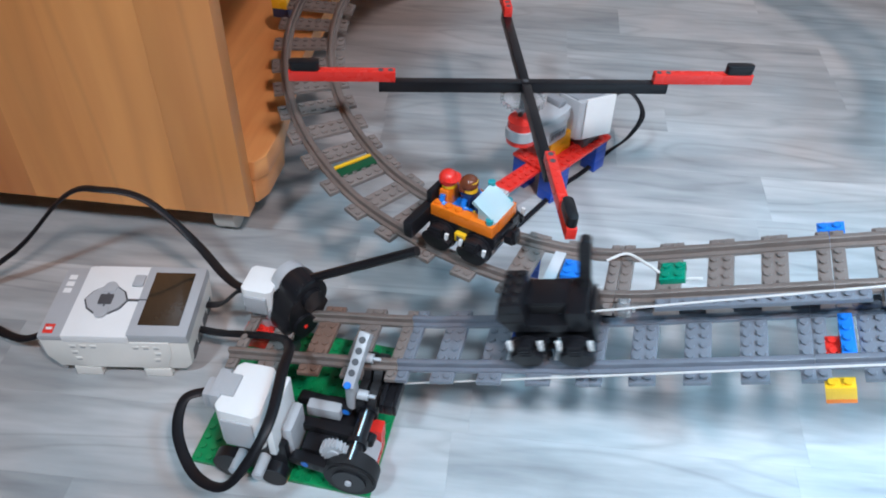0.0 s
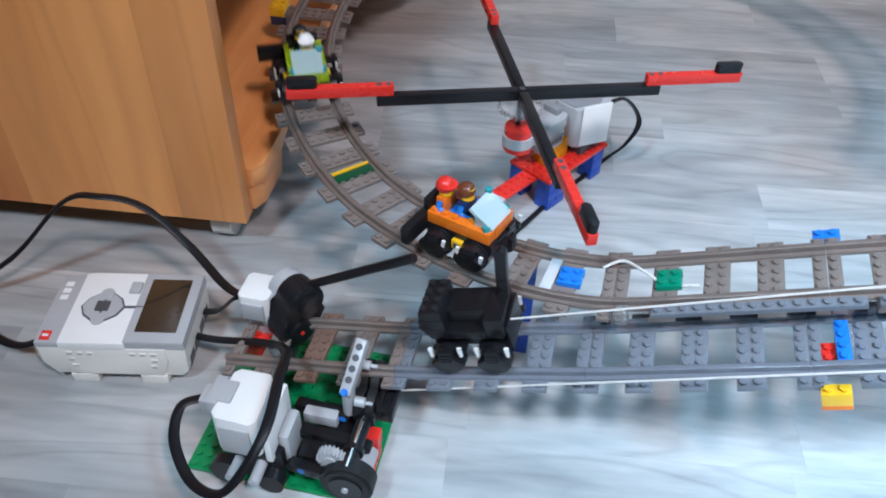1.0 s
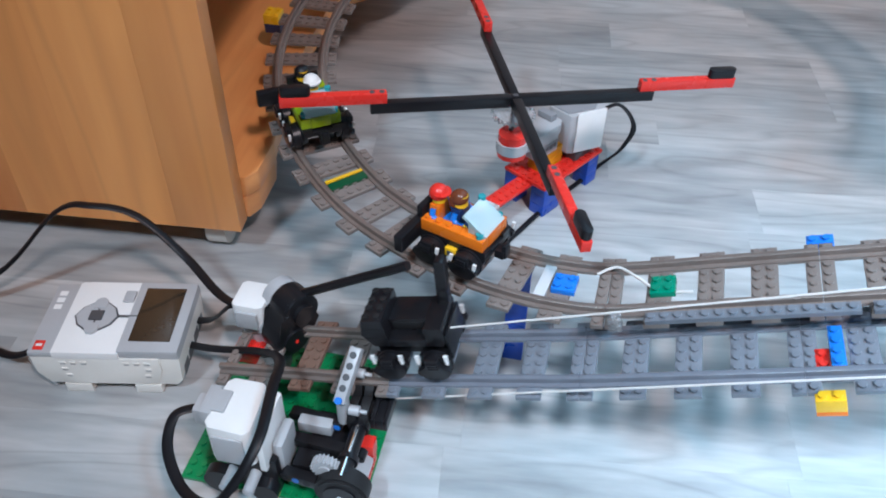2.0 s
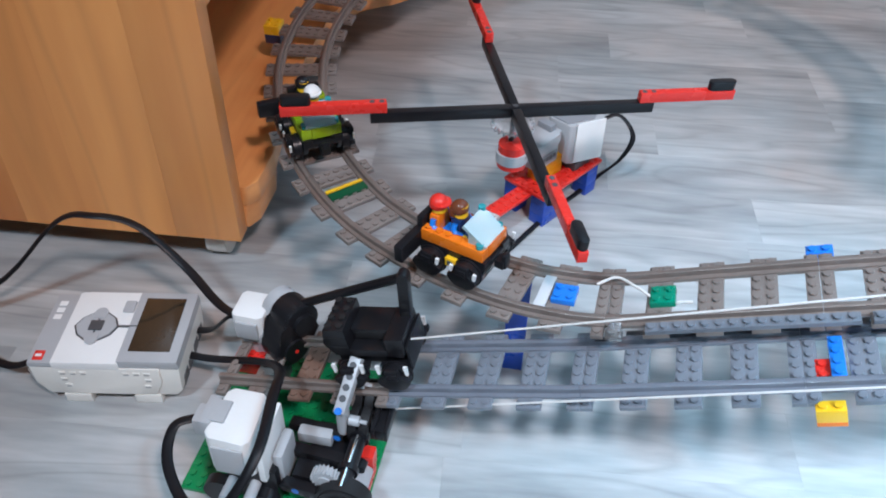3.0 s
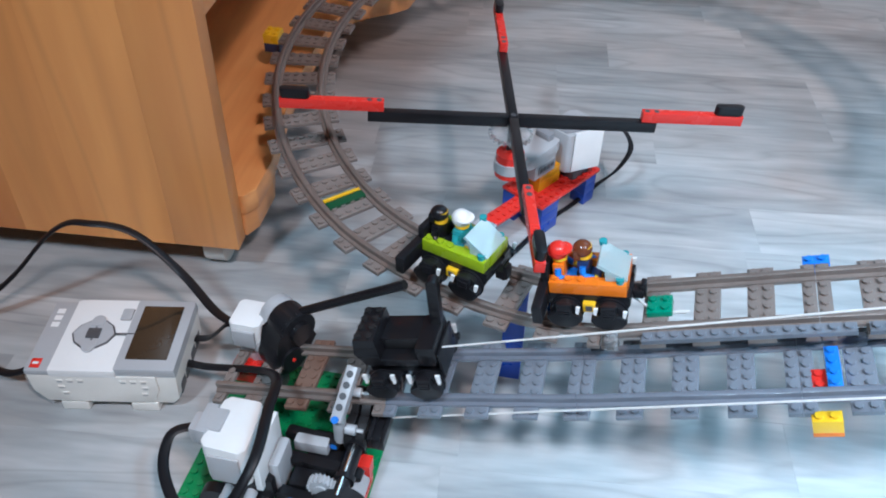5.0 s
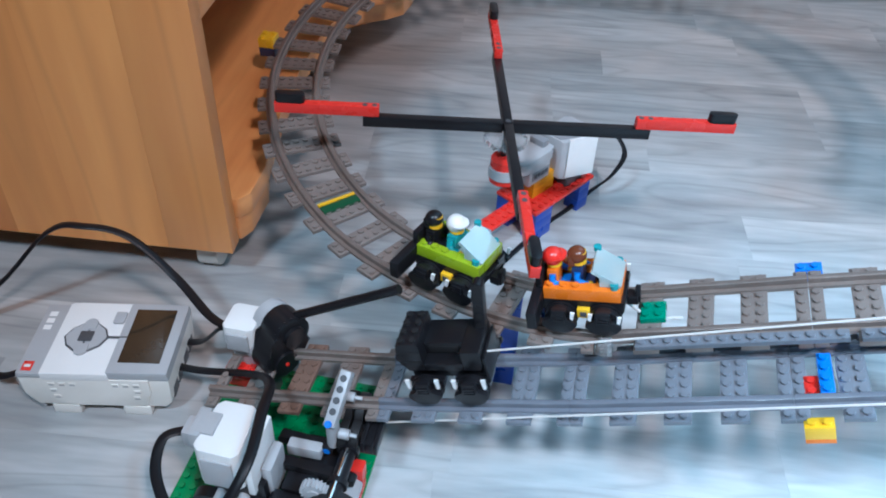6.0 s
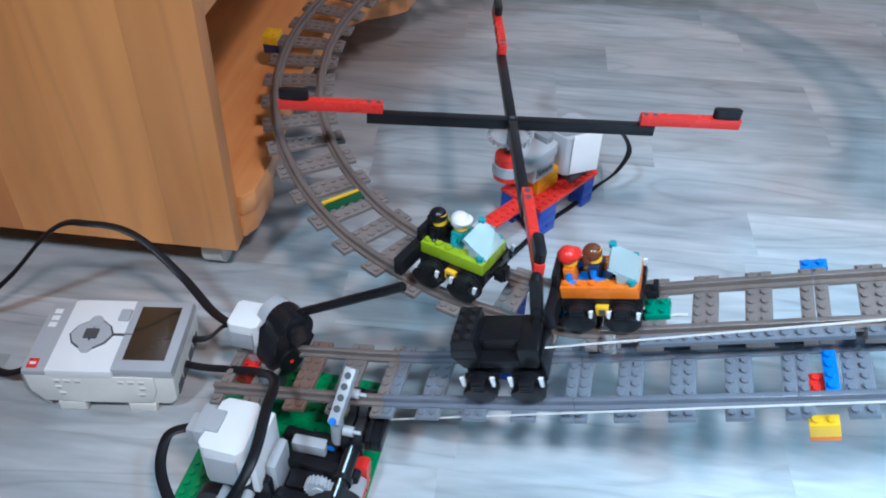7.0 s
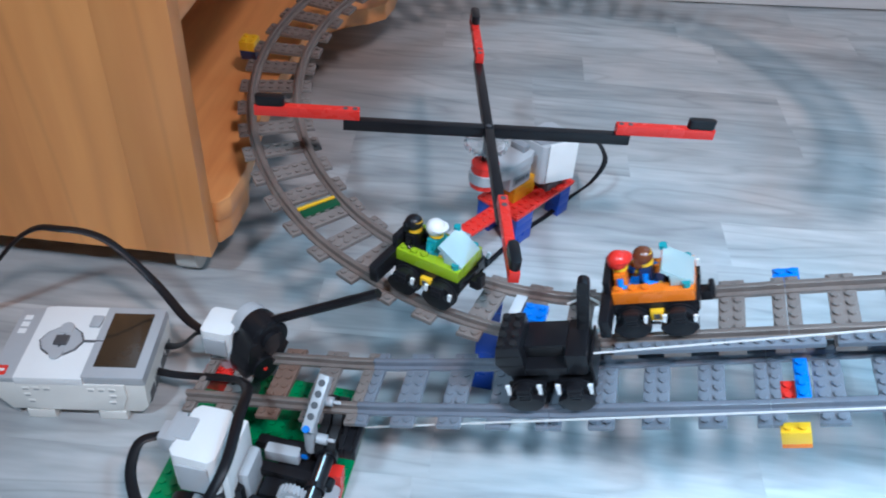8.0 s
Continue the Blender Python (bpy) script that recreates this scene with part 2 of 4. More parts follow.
def tube(bm, pts, r, seg=8, mi=0, flat=1.0, closed_ends=True, up=(0, 0, 1)):
    """A round or flattened cord through points, smoothed."""
    P = [Vector(p) for p in pts]
    fine = []
    for i in range(len(P) - 1):
        a, b, c, d = P[max(i - 1, 0)], P[i], P[i + 1], P[min(i + 2, len(P) - 1)]
        steps = 6 if len(P) > 2 else 1
        for k in range(steps):
            t = k / steps
            fine.append(0.5 * (2 * b + (c - a) * t + (2 * a - 5 * b + 4 * c - d) * t * t + (3 * b - a - 3 * c + d) * t ** 3))
    fine.append(P[-1])
    rings = []
    for i, p in enumerate(fine):
        tan = (fine[min(i + 1, len(fine) - 1)] - fine[max(i - 1, 0)]).normalized()
        side = tan.cross(Vector(up))
        side = side.normalized() if side.length > 1e-4 else Vector((1, 0, 0))
        nor = side.cross(tan).normalized()
        rings.append([bm.verts.new(p + side * r * math.cos(2 * math.pi * k / seg) + nor * r * flat * math.sin(2 * math.pi * k / seg)) for k in range(seg)])
    for a, b in zip(rings, rings[1:]):
        for k in range(seg):
            f = bm.faces.new((a[k], a[(k + 1) % seg], b[(k + 1) % seg], b[k]))
            f.smooth, f.material_index = True, mi
    bm.faces.new(rings[0][::-1]).material_index = mi
    bm.faces.new(rings[-1]).material_index = mi


def finish(bm, name, mats):
    bmesh.ops.recalc_face_normals(bm, faces=bm.faces[:])
    me = bpy.data.meshes.new(name)
    bm.to_mesh(me)
    bm.free()
    me.set_sharp_from_angle(angle=radians(38))
    for m in mats if isinstance(mats, (list, tuple)) else [mats]:
        me.materials.append(m)
    return me


def part(name, bm, material, parent, label="", m=None):
    ob = new(name, finish(bm, name, material))
    ob.parent = parent
    if m is not None:
        ob.matrix_basis = m
    if label:
        ob["label"] = label
    return ob


def share(name, me, parent, m):
    ob = new(name, me)
    ob.parent, ob.matrix_basis = parent, m
    return ob


def thing(name, m, label, category, group="", kind=""):
    ob = new(name)
    ob.empty_display_size = 0.01
    ob.matrix_basis = m
    return tagged(ob, label, category, group, kind)


def solid(name, bm, mats, label, category, m=None, group="", kind=""):
    ob = new(name, finish(bm, name, mats))
    if m is not None:
        ob.matrix_basis = m
    return tagged(ob, label, category, group, kind)


BM = bmesh.new

# ---- the room ----
def slab(name, x0, x1, y0, y1, z0, z1, m, label, category):
    bm = BM()
    box(bm, x0, x1, y0, y1, z0, z1)
    return solid(name, bm, m, label, category, kind="structure")


RX0, RX1, RY0, RY1, RH = -1.2, 2.5, -1.6, 1.19, 2.4


def wall_with_opening(name, axis, at, thick, lo, hi, o0, o1, oz0, oz1, label, m):
    bm = BM()
    for a0, a1, z0, z1 in ((lo, o0, 0, RH), (o1, hi, 0, RH), (o0, o1, 0, oz0), (o0, o1, oz1, RH)):
        if axis == "x":
            box(bm, at, at + thick, a0, a1, z0, z1)
        else:
            box(bm, a0, a1, at, at + thick, z0, z1)
    return solid(name, bm, m, label, "wall", kind="structure")


wall_with_opening("wall_north", "y", RY1, 0.1, RX0, RX1, 0.43, 1.87, 1.08, 2.12, "white painted wall with a high window behind the play area", M_WALL)
slab("wall_west", RX0 - 0.1, RX0, RY0 - 0.1, RY1 + 0.1, 0, RH, M_UNSEEN, "unseen dark grey wall behind the cabinet", "wall")
# unseen wall, its opening made up for the added side lamp
wall_with_opening("wall_east", "x", RX1, 0.1, RY0 - 0.1, RY1 + 0.1, 0.60, 1.15, 0.22, 0.88, "unseen dark grey wall with a low opening for the added side lamp", M_UNSEEN)
slab("wall_south", RX0, RX1, RY0 - 0.1, RY0, 0, 0.86, M_UNSEEN, "unseen low dark grey wall under the sloping ceiling", "wall")
bm = BM()
box(bm, RX0, RX1, -0.03, RY1, RH, RH + 0.1)
# the slope rises at 45 degrees from the low wall, with three openings, one for the added pool lamp
slope = pose(0, RY0, 0.84, 45, 0, 0)
SL = 2.22
for x0, x1, v0, v1 in ((RX0, -0.80, 0, SL), (-0.52, 0.43, 0, SL), (0.67, 0.87, 0, SL), (1.23, RX1, 0, SL), (0.87, 1.23, 0, 1.22), (0.87, 1.23, 1.60, SL), (-0.80, -0.52, 0, 1.25), (-0.80, -0.52, 1.57, SL), (0.43, 0.67, 0, 1.26), (0.43, 0.67, 1.56, SL)):
    box(bm, x0, x1, v0, v1, 0, 0.05, m=slope)
solid("ceiling", bm, M_UNSEEN, "unseen dark grey sloping ceiling with openings for the roof lamps", "ceiling", kind="structure")
bm = BM()
box(bm, RX0, RX1, RY1 - 0.014, RY1 - 0.001, 0.0005, 0.06, 0.002)
solid("baseboard", bm, M_BASE, "white lacquered baseboard along the wall", "baseboard", kind="structure")

# ---- the grey laminate floor, stave by stave ----
floor = thing("floor", pose(0, 0, 0), "grey-blue wood-look laminate floor with short staves", "floor", kind="structure")
bm = BM()
box(bm, RX0, RX1, RY0, RY1, -0.02, -0.0016)
part("underlay", bm, M_FLOOR, floor)
FLOOR_TURN = -5.2
SW = 0.066
rng = random.Random(4)
stave_meshes = {}


def stave_mesh(length):
    if length not in stave_meshes:
        b2 = BM()
        h, w, e = length / 2, SW / 2 - 0.00002, 0.00008
        lo = [b2.verts.new((x, y, -0.0014)) for x, y in ((-h, -w), (h, -w), (h, w), (-h, w))]
        mid = [b2.verts.new((x, y, -e)) for x, y in ((-h, -w), (h, -w), (h, w), (-h, w))]
        top = [b2.verts.new((x, y, 0)) for x, y in ((-h + e, -w + e), (h - e, -w + e), (h - e, w - e), (-h + e, w - e))]
        b2.faces.new(top)
        for a, b in ((lo, mid), (mid, top)):
            for i in range(4):
                b2.faces.new((a[i], a[(i + 1) % 4], b[(i + 1) % 4], b[i]))
        stave_meshes[length] = finish(b2, "stave", M_FLOOR)
    return stave_meshes[length]


turn = pose(0, 0, 0, 0, 0, FLOOR_TURN)
for row in range(-26, 22):
    x, y = -1.6 + rng.random() * 0.3, 0.05 + row * SW
    while x < 2.7:
        length = rng.choice((0.24, 0.3, 0.36, 0.42))
        p = turn @ Vector((x + length / 2, y, 0))
        if RX0 + 0.22 < p.x < RX1 - 0.22 and RY0 + 0.06 < p.y < RY1 - 0.012 and -0.75 < p.x < 1.15 and p.y > -0.1:
            share("stave", stave_mesh(length), floor, Matrix.Translation(p) @ turn)
        x += length + 0.00004

# ---- the two railways ----
def smoothed(knots, heights, lo, hi):
    ss = np.arange(lo - 0.1, hi + 0.1, 0.004)
    hh = np.interp(ss, knots, heights)
    first, last = (heights[1] - heights[0]) / (knots[1] - knots[0]), (heights[-1] - heights[-2]) / (knots[-1] - knots[-2])
    hh = np.where(ss < knots[0], heights[0] + first * (ss - knots[0]), np.where(ss > knots[-1], heights[-1] + last * (ss - knots[-1]), hh))
    k = np.hanning(19)
    pad = np.pad(hh, 9, mode="reflect", reflect_type="odd")
    return ss, np.convolve(pad, k / k.sum(), mode="valid")


LOW_X, LOW_Y, LOW_HEAD = 0.0953, 0.3489, radians(-12.88)
LOW_S, LOW_H = smoothed([-0.40, -0.256, -0.128, 0, 0.128, 0.256], [0.0165, 0.0438, 0.0681, 0.1038, 0.1466, 0.1912], -0.4, 0.55)
LOW_PLAN = np.concatenate([[0], np.cumsum(np.sqrt(np.maximum(0.3, 1 - (np.diff(LOW_H) / 0.004) ** 2)) * 0.004)])
LOW_PLAN = LOW_PLAN - np.interp(0, LOW_S, LOW_PLAN)


def low_point(s):
    d = float(np.interp(s, LOW_S, LOW_PLAN))
    return Vector((LOW_X + d * math.cos(LOW_HEAD), LOW_Y + d * math.sin(LOW_HEAD), float(np.interp(s, LOW_S, LOW_H))))


UP_X, UP_Y, UP_R, UP_END = 0.1917, 0.6947, 0.3172, radians(255.72)
UP_S, UP_H = smoothed([-1.65, -1.323, -0.952, -0.751, -0.613, -0.474, -0.336, -0.198, -0.059, 0.0, 0.135, 0.271, 0.444], [0.27, 0.19, 0.1547, 0.153, 0.1422, 0.1314, 0.1206, 0.113, 0.1183, 0.1256, 0.1757, 0.2232, 0.281], -1.75, 0.6)


def up_point(s):
    a, q = UP_END + min(s, 0) / UP_R, max(s, 0)
    return Vector((UP_X + UP_R * math.cos(a) - q * math.sin(UP_END), UP_Y + UP_R * math.sin(a) + q * math.cos(UP_END), float(np.interp(s, UP_S, UP_H))))


def along(point, s):
    """The pose on a railway at s: x ahead, y to the left, z off the rails, at rail top."""
    x = (point(s + 0.004) - point(s - 0.004)).normalized()
    y = Vector((0, 0, 1)).cross(x).normalized()
    z = x.cross(y)
    m = Matrix((x, y, z)).transposed().to_4x4()
    m.translation = point(s)
    return m


TIE_TOP = -0.0062


def tie_mesh(name, width, material):
    bm = BM()
    h = width / 2
    box(bm, -h, h, -0.032, 0.032, TIE_TOP - PLATE, TIE_TOP, 0.0004)
    nx = round(width / U)
    studs(bm, -nx * U / 2, -0.016, nx, 4, TIE_TOP, seg=8)
    for y in (-0.032, 0.024):
        studs(bm, -nx * U / 2, y, nx, 1, TIE_TOP, seg=8)
    return finish(bm, name, material)


def rail_part(parent, point, s0, s1, y, material):
    """A rail with a wide foot, a web and a narrower head, swept along the way."""
    shape = [(-0.0042, TIE_TOP - 0.001), (0.0042, TIE_TOP - 0.001), (0.0042, TIE_TOP + 0.0012), (0.0019, TIE_TOP + 0.002), (0.0019, -0.0005), (0.0012, 0), (-0.0012, 0), (-0.0019, -0.0005), (-0.0019, TIE_TOP + 0.002), (-0.0042, TIE_TOP + 0.0012)]
    bm = BM()
    n = max(2, int((s1 - s0) / 0.008))
    rings = []
    for i in range(n + 1):
        m = along(point, s0 + 0.00012 + (s1 - s0 - 0.00024) * i / n)
        rings.append([bm.verts.new(m @ Vector((0, y + a, b))) for a, b in shape])
    for a, b in zip(rings, rings[1:]):
        for k in range(len(shape)):
            bm.faces.new((a[k], a[(k + 1) % len(shape)], b[(k + 1) % len(shape)], b[k]))
    bm.faces.new(rings[0])
    bm.faces.new(rings[-1])
    return part("rail", bm, material, parent)


TIES = {}
for key, material in (("old", M_OLDGREY), ("brown", M_BROWN), ("bluish", M_BGREY)):
    TIES[key] = tie_mesh("tie", 0.0158, material), tie_mesh("tie", 0.0079, material)


def section(point, s0, s1, key, rail_material, label, group):
    tr = thing("track_section", pose(0, 0, 0), label, "toy track", group)
    full, half = TIES[key]
    for y in (-0.02, 0.02):
        rail_part(tr, point, s0, s1, y, rail_material)
    for q in (0.25, 0.5, 0.75):
        share("tie", full, tr, along(point, s0 + (s1 - s0) * q))
    for s in (s0 + 0.00394, s1 - 0.00394):
        share("tie", half, tr, along(point, s))
    return tr


foot = section(low_point, -0.256, -0.128, "old", M_RAIL, "old brown-grey toy railway piece at the foot of the ramp", "lift ramp track")
[c for c in foot.children if c.name.startswith("tie")][1].data = TIES["brown"][0]
for i in range(5):
    section(low_point, -0.128 + 0.128 * i, 0.128 * i, "bluish", M_BGREYR, "bluish-grey plastic railway piece of the rising ramp", "lift ramp track")
for i in range(3):
    section(up_point, 0.1185 * i, 0.1185 * (i + 1), "old", M_RAIL, "dark grey railway piece with worn rails, rising", "coaster track")
STEP = UP_R * radians(22.5)
for i in range(13):
    section(up_point, -STEP * (i + 1), -STEP * i, "old", M_RAIL, "curved dark grey railway piece with worn brown rails", "coaster track")

# ---- bricks that join and carry the railways ----
def brick(name, nx, ny, height, material, m, label, top_studs=True, group=""):
    bm = BM()
    box(bm, -nx * U / 2 + 0.0001, nx * U / 2 - 0.0001, -ny * U / 2 + 0.0001, ny * U / 2 - 0.0001, 0, height, 0.0003)
    if top_studs:
        studs(bm, -nx * U / 2, -ny * U / 2, nx, ny, height)
    return solid(name, bm, material, label, "toy brick", m, group)


def on_low(s, y, z):
    return along(low_point, s) @ pose(0, y, z)


def on_up(s, y, z):
    return along(up_point, s) @ pose(0, y, z)


UNDER = TIE_TOP - PLATE
brick("brick", 2, 1, BRICK, M_YELLOW, on_low(0.1395, -0.0335, UNDER - BRICK + 0.0022), "yellow brick clipped under the edge of the ramp track")
brick("plate", 2, 1, PLATE, M_ORANGE, on_low(0.1395, -0.0335, UNDER - BRICK - PLATE + 0.002), "orange plate under the yellow brick of the ramp", False)
brick("brick", 1, 4, BRICK, M_LBLUE, on_low(0.1460, -0.002, UNDER - 0.002), "bright blue long brick set between two sleepers")
brick("brick", 1, 2, BRICK, M_RED, on_low(0.1380, -0.008, UNDER - 0.006), "dark red small brick set between two sleepers")
brick("brick", 2, 1, BRICK, M_LBLUE, on_up(0.1196, 0.0365, TIE_TOP - BRICK), "bright blue brick clipped at the outer edge of the coaster track")
brick("plate", 2, 2, PLATE + 0.001, M_TEAL, on_up(0.0325, 0.0, TIE_TOP), "teal green plate lying on a railway sleeper")
brick("brick", 2, 2, PLATE + 0.001, M_LBLUE, on_up(-0.0280, 0.0, TIE_TOP), "bright blue plate lying between the rails")
brick("brick", 1, 4, PLATE, M_CLEAR, on_up(-0.0415, 0.0, TIE_TOP - 0.001), "clear plate lying between the rails", False)
brick("brick", 4, 1, BRICK, M_DKGREEN, on_up(-0.2248, 0.0, TIE_TOP - 0.007) @ pose(0, 0, 0, 0, 0, 90), "dark green brick set between curved sleepers", False)
brick("plate", 4, 0.35, BRICK, M_YELLOW, on_up(-0.2309, 0.0, TIE_TOP - 0.0066) @ pose(0, 0, 0, 0, 0, 90), "yellow plate edge on the dark green brick", False)
brick("brick", 2, 2, BRICK, M_YELLOW, on_up(-0.4782, -0.044, UNDER - 0.0082), "yellow brick on the pillar at the outer side of the curve")
brick("pillar", 2, 2, 0.084, M_BLUE, pose(0.063, 0.438, 0, 0, 0, -10), "blue brick pillar standing on the floor under the coaster track")
brick("brick", 2, 2, BRICK, M_NAVY, on_up(-0.4782, -0.044, UNDER - 0.0180), "dark blue brick under the yellow one at the curve", False)

brick("brick", 1, 1, BRICK, M_GLASSY, on_up(0.0065, -0.029, TIE_TOP - 0.004), "small clear brick at the outer sleeper end")
for s in (0.080, 0.1985, 0.317):
    brick("plate", 15, 1, PLATE, M_BGREY, on_up(s, -0.028, TIE_TOP), "long bluish grey plate along the sleeper ends", True, "grey plates along the coaster track")

# ---- cabinet ----
cab = thing("cabinet", pose(-0.165, 0.535, 0, 0, 0, -6.5), "light beech wood cabinet on castors with an open shelf", "cabinet")
side = None
edges = [0.0, -0.056, -0.132, -0.19, -0.262, -0.335, -0.42, -0.50, -0.59, -0.68, -0.76, -0.85]
for k in range(len(edges) - 1):
    bm = BM()
    box(bm, edges[k + 1], edges[k], 0.0, 0.018 + 0.00001 * (k % 2), 0.036, 0.95, 0 if k else 0.0003)
    if side is None:
        side = part("side_panel", bm, M_PINE, cab)
    else:
        part("stave", bm, M_PINE, side)
bm = BM()
prism(bm, [(-0.80, 0.019), (0.004, 0.019), (0.012, 0.030), (0.014, 0.072), (0.010, 0.10), (0.003, 0.16), (0.001, 0.24), (0.003, 0.33), (0.014, 0.375), (0.036, 0.398), (0.062, 0.410), (0.080, 0.428), (0.086, 0.46), (0.086, 0.62), (-0.80, 0.62)], 0.060, 0.080, bev=0.002)
part("bottom_board", bm, M_SHELF, cab)
bm = BM()
prism(bm, [(-0.80, 0.019), (0.002, 0.019), (0.009, 0.032), (0.011, 0.074), (0.004, 0.10), (-0.02, 0.16), (-0.02, 0.61), (-0.80, 0.61)], 0.0362, 0.0597, bev=0.002)
part("plinth", bm, M_SHELF, cab)
bm = BM()
box(bm, -0.80, -0.004, 0.019, 0.60, 0.236, 0.256, 0.0015)
part("shelf", bm, M_SHELF, cab)
bm = BM()
box(bm, -0.82, -0.802, 0.019, 0.60, 0.04, 0.95, 0.001)
part("back_panel", bm, M_PINE, cab)
bm = BM()
box(bm, -0.85, 0.0, 0.601, 0.619, 0.0805, 0.95, 0.0015)
part("side_panel", bm, M_PINE, cab)
for x, y in ((-0.03, 0.03), (-0.78, 0.03), (-0.03, 0.52), (-0.78, 0.52)):
    bm = BM()
    cyl(bm, (x - 0.009, y, 0.0175), 0.0172, 0.018, "x", 24)
    box(bm, x - 0.012, x + 0.012, y - 0.012, y + 0.012, 0.030, 0.0362, 0.001)
    part("castor", bm, M_CREAM, cab, "white plastic castor")

# ---- control brick with display ----
ev = thing("control_brick", pose(-0.2374, 0.4278, 0, 0, 0, -0.3), "white and grey programmable toy control brick with a dark display", "toy computer")
bm = BM()
prism(bm, [(-0.0545, 0.0385), (-0.0535, 0.020), (-0.046, 0.0085), (0.048, 0.0085), (0.053, 0.014), (0.0545, 0.0385)], -0.0348, 0.0348, bev=0.0014, m=pose(0, 0, 0, 90, 0, 0))
for x in (-0.026, 0.026):
    for y in (-0.029, 0.029):
        foot_bm = BM()
        box(foot_bm, x - 0.010, x + 0.010, y - 0.007, y + 0.0058, 0.0002, 0.0092, 0.0008)
        part("foot", foot_bm, M_CREAM, ev)
part("body", bm, M_CREAM, ev)
bm = BM()
prism(bm, [(-0.0535, 0.022), (-0.0565, 0.034), (-0.0545, 0.020), (-0.0440, 0.0035), (-0.0430, 0.0045)], -0.0335, 0.0335, m=pose(0, 0, 0, 90, 0, 0))
box(bm, -0.055, 0.055, -0.0354, 0.0354, 0.0375, 0.0428, 0.0022)
part("grey_shell", bm, M_LGREY, ev, "light grey upper shell")
bm = BM()
prism(bm, [(-0.037, -0.0362), (0.0115, -0.0362), (0.0115, 0.0362), (-0.030, 0.0362), (-0.0335, 0.0345), (-0.037, 0.0345)], 0.0368, 0.0445, bev=0.0010)
part("white_panel", bm, M_WHITE, ev)
bm = BM()
box(bm, 0.010, 0.0545, -0.0354, 0.0354, 0.0395, 0.046, 0.002)
part("display_bezel", bm, M_LGREY, ev)
bm = BM()
box(bm, 0.0165, 0.047, -0.0255, 0.0285, 0.0445, 0.0465, 0.0006)
part("display", bm, M_SCREEN, ev, "dark brownish display")
HEX = [(-0.0155, 0.0), (-0.0118, 0.0082), (-0.0050, 0.0132), (0.0050, 0.0132), (0.0118, 0.0082), (0.0155, 0.0), (0.0118, -0.0082), (0.0050, -0.0132), (-0.0050, -0.0132), (-0.0118, -0.0082)]
PAD = (-0.0140, -0.0005)
bm = BM()
prism(bm, [(PAD[0] + 1.07 * x, PAD[1] + 1.07 * y) for x, y in HEX], 0.0440, 0.0449)
outline = part("pad_outline", bm, M_DGREY, ev, "dark line round the buttons")
bm = BM()
box(bm, 0.0020, 0.0165, -0.0010, -0.0002, 0.0440, 0.0465)
part("line", bm, M_DGREY, outline)
for k in (-1, 1):
    half = sorted([(x * k, y) for x, y in HEX if x * k > 0.001] + [(0.0008, -0.0128), (0.0008, 0.0128)], key=lambda p: math.atan2(p[1], p[0] - 0.0040))
    bm = BM()
    prism(bm, [(PAD[0] + x * k * 0.98, PAD[1] + y * 0.98) for x, y in half], 0.0445, 0.0456)
    part("button", bm, M_LGREY, ev)
    bm = BM()
    arc = [(0.0050 * math.cos(a), k * (0.0130 + 0.0052 * math.sin(a))) for a in np.linspace(0, math.pi, 9)]
    prism(bm, [(PAD[0] + x, PAD[1] + y) for x, y in arc + [(-0.0046, k * 0.0075), (0.0046, k * 0.0075)]], 0.0440, 0.0463, bev=0.0004)
    part("button", bm, M_LGREY, ev)
bm = BM()
box(bm, PAD[0] - 0.0050, PAD[0] + 0.0050, PAD[1] - 0.0048, PAD[1] + 0.0048, 0.0445, 0.0467, 0.0006)
part("centre_button", bm, M_DGREY, ev)
bm = BM()
box(bm, 0.0010, 0.0095, 0.014, 0.026, 0.044, 0.0462, 0.0014)
part("button", bm, M_LGREY, ev)
bm = BM()
box(bm, -0.0515, -0.044, -0.0325, -0.0235, 0.0415, 0.0431, 0.0003)
badge = part("red_badge", bm, M_RED, ev, "small red square badge")
bm = BM()
box(bm, -0.0500, -0.0455, -0.0292, -0.0268, 0.0430, 0.0433)
part("badge_bar", bm, M_WHITE, badge)
for k in range(3):
    bm = BM()
    box(bm, -0.0505, -0.0445, 0.008 + 0.007 * k, 0.013 + 0.007 * k, 0.0415, 0.0429, 0.0002)
    part("mark", bm, M_WHITE, ev)
bm = BM()
prism(bm, [(-0.0375, 0.0385), (-0.0375, 0.0255), (-0.0340, 0.0105), (-0.0180, 0.0105), (0.0180, 0.0105), (0.0340, 0.0105), (0.0400, 0.0255), (0.0400, 0.0385)], 0.0346, 0.0362, bev=0.0006, m=pose(0, 0, 0, 90, 0, 0))
front = part("front_plate", bm, M_CREAM, ev)
for sx in (-1, 1):
    for dx, z in ((0.0155, 0.0335), (0.0230, 0.0335), (0.0305, 0.0335), (0.0305, 0.0268), (0.0290, 0.0200)):
        bm = BM()
        box(bm, sx * dx - 0.0024, sx * dx + 0.0024, -0.0367, -0.0360, z - 0.0006, z + 0.0014, 0.0003)
        slot = part("slot", bm, M_CREAM, front)
        # grey strip below each lip paints the slot's shaded opening
        bm = BM()
        box(bm, sx * dx - 0.0019, sx * dx + 0.0019, -0.0365, -0.0360, z - 0.0016, z - 0.0007)
        part("slot_recess", bm, M_MGREY, slot)
for y in (-0.022, -0.008, 0.008, 0.022):
    bm = BM()
    box(bm, 0.0495, 0.0535, y - 0.006, y + 0.006, 0.012, 0.027, 0.0006)
    part("socket", bm, M_DGREY, ev)

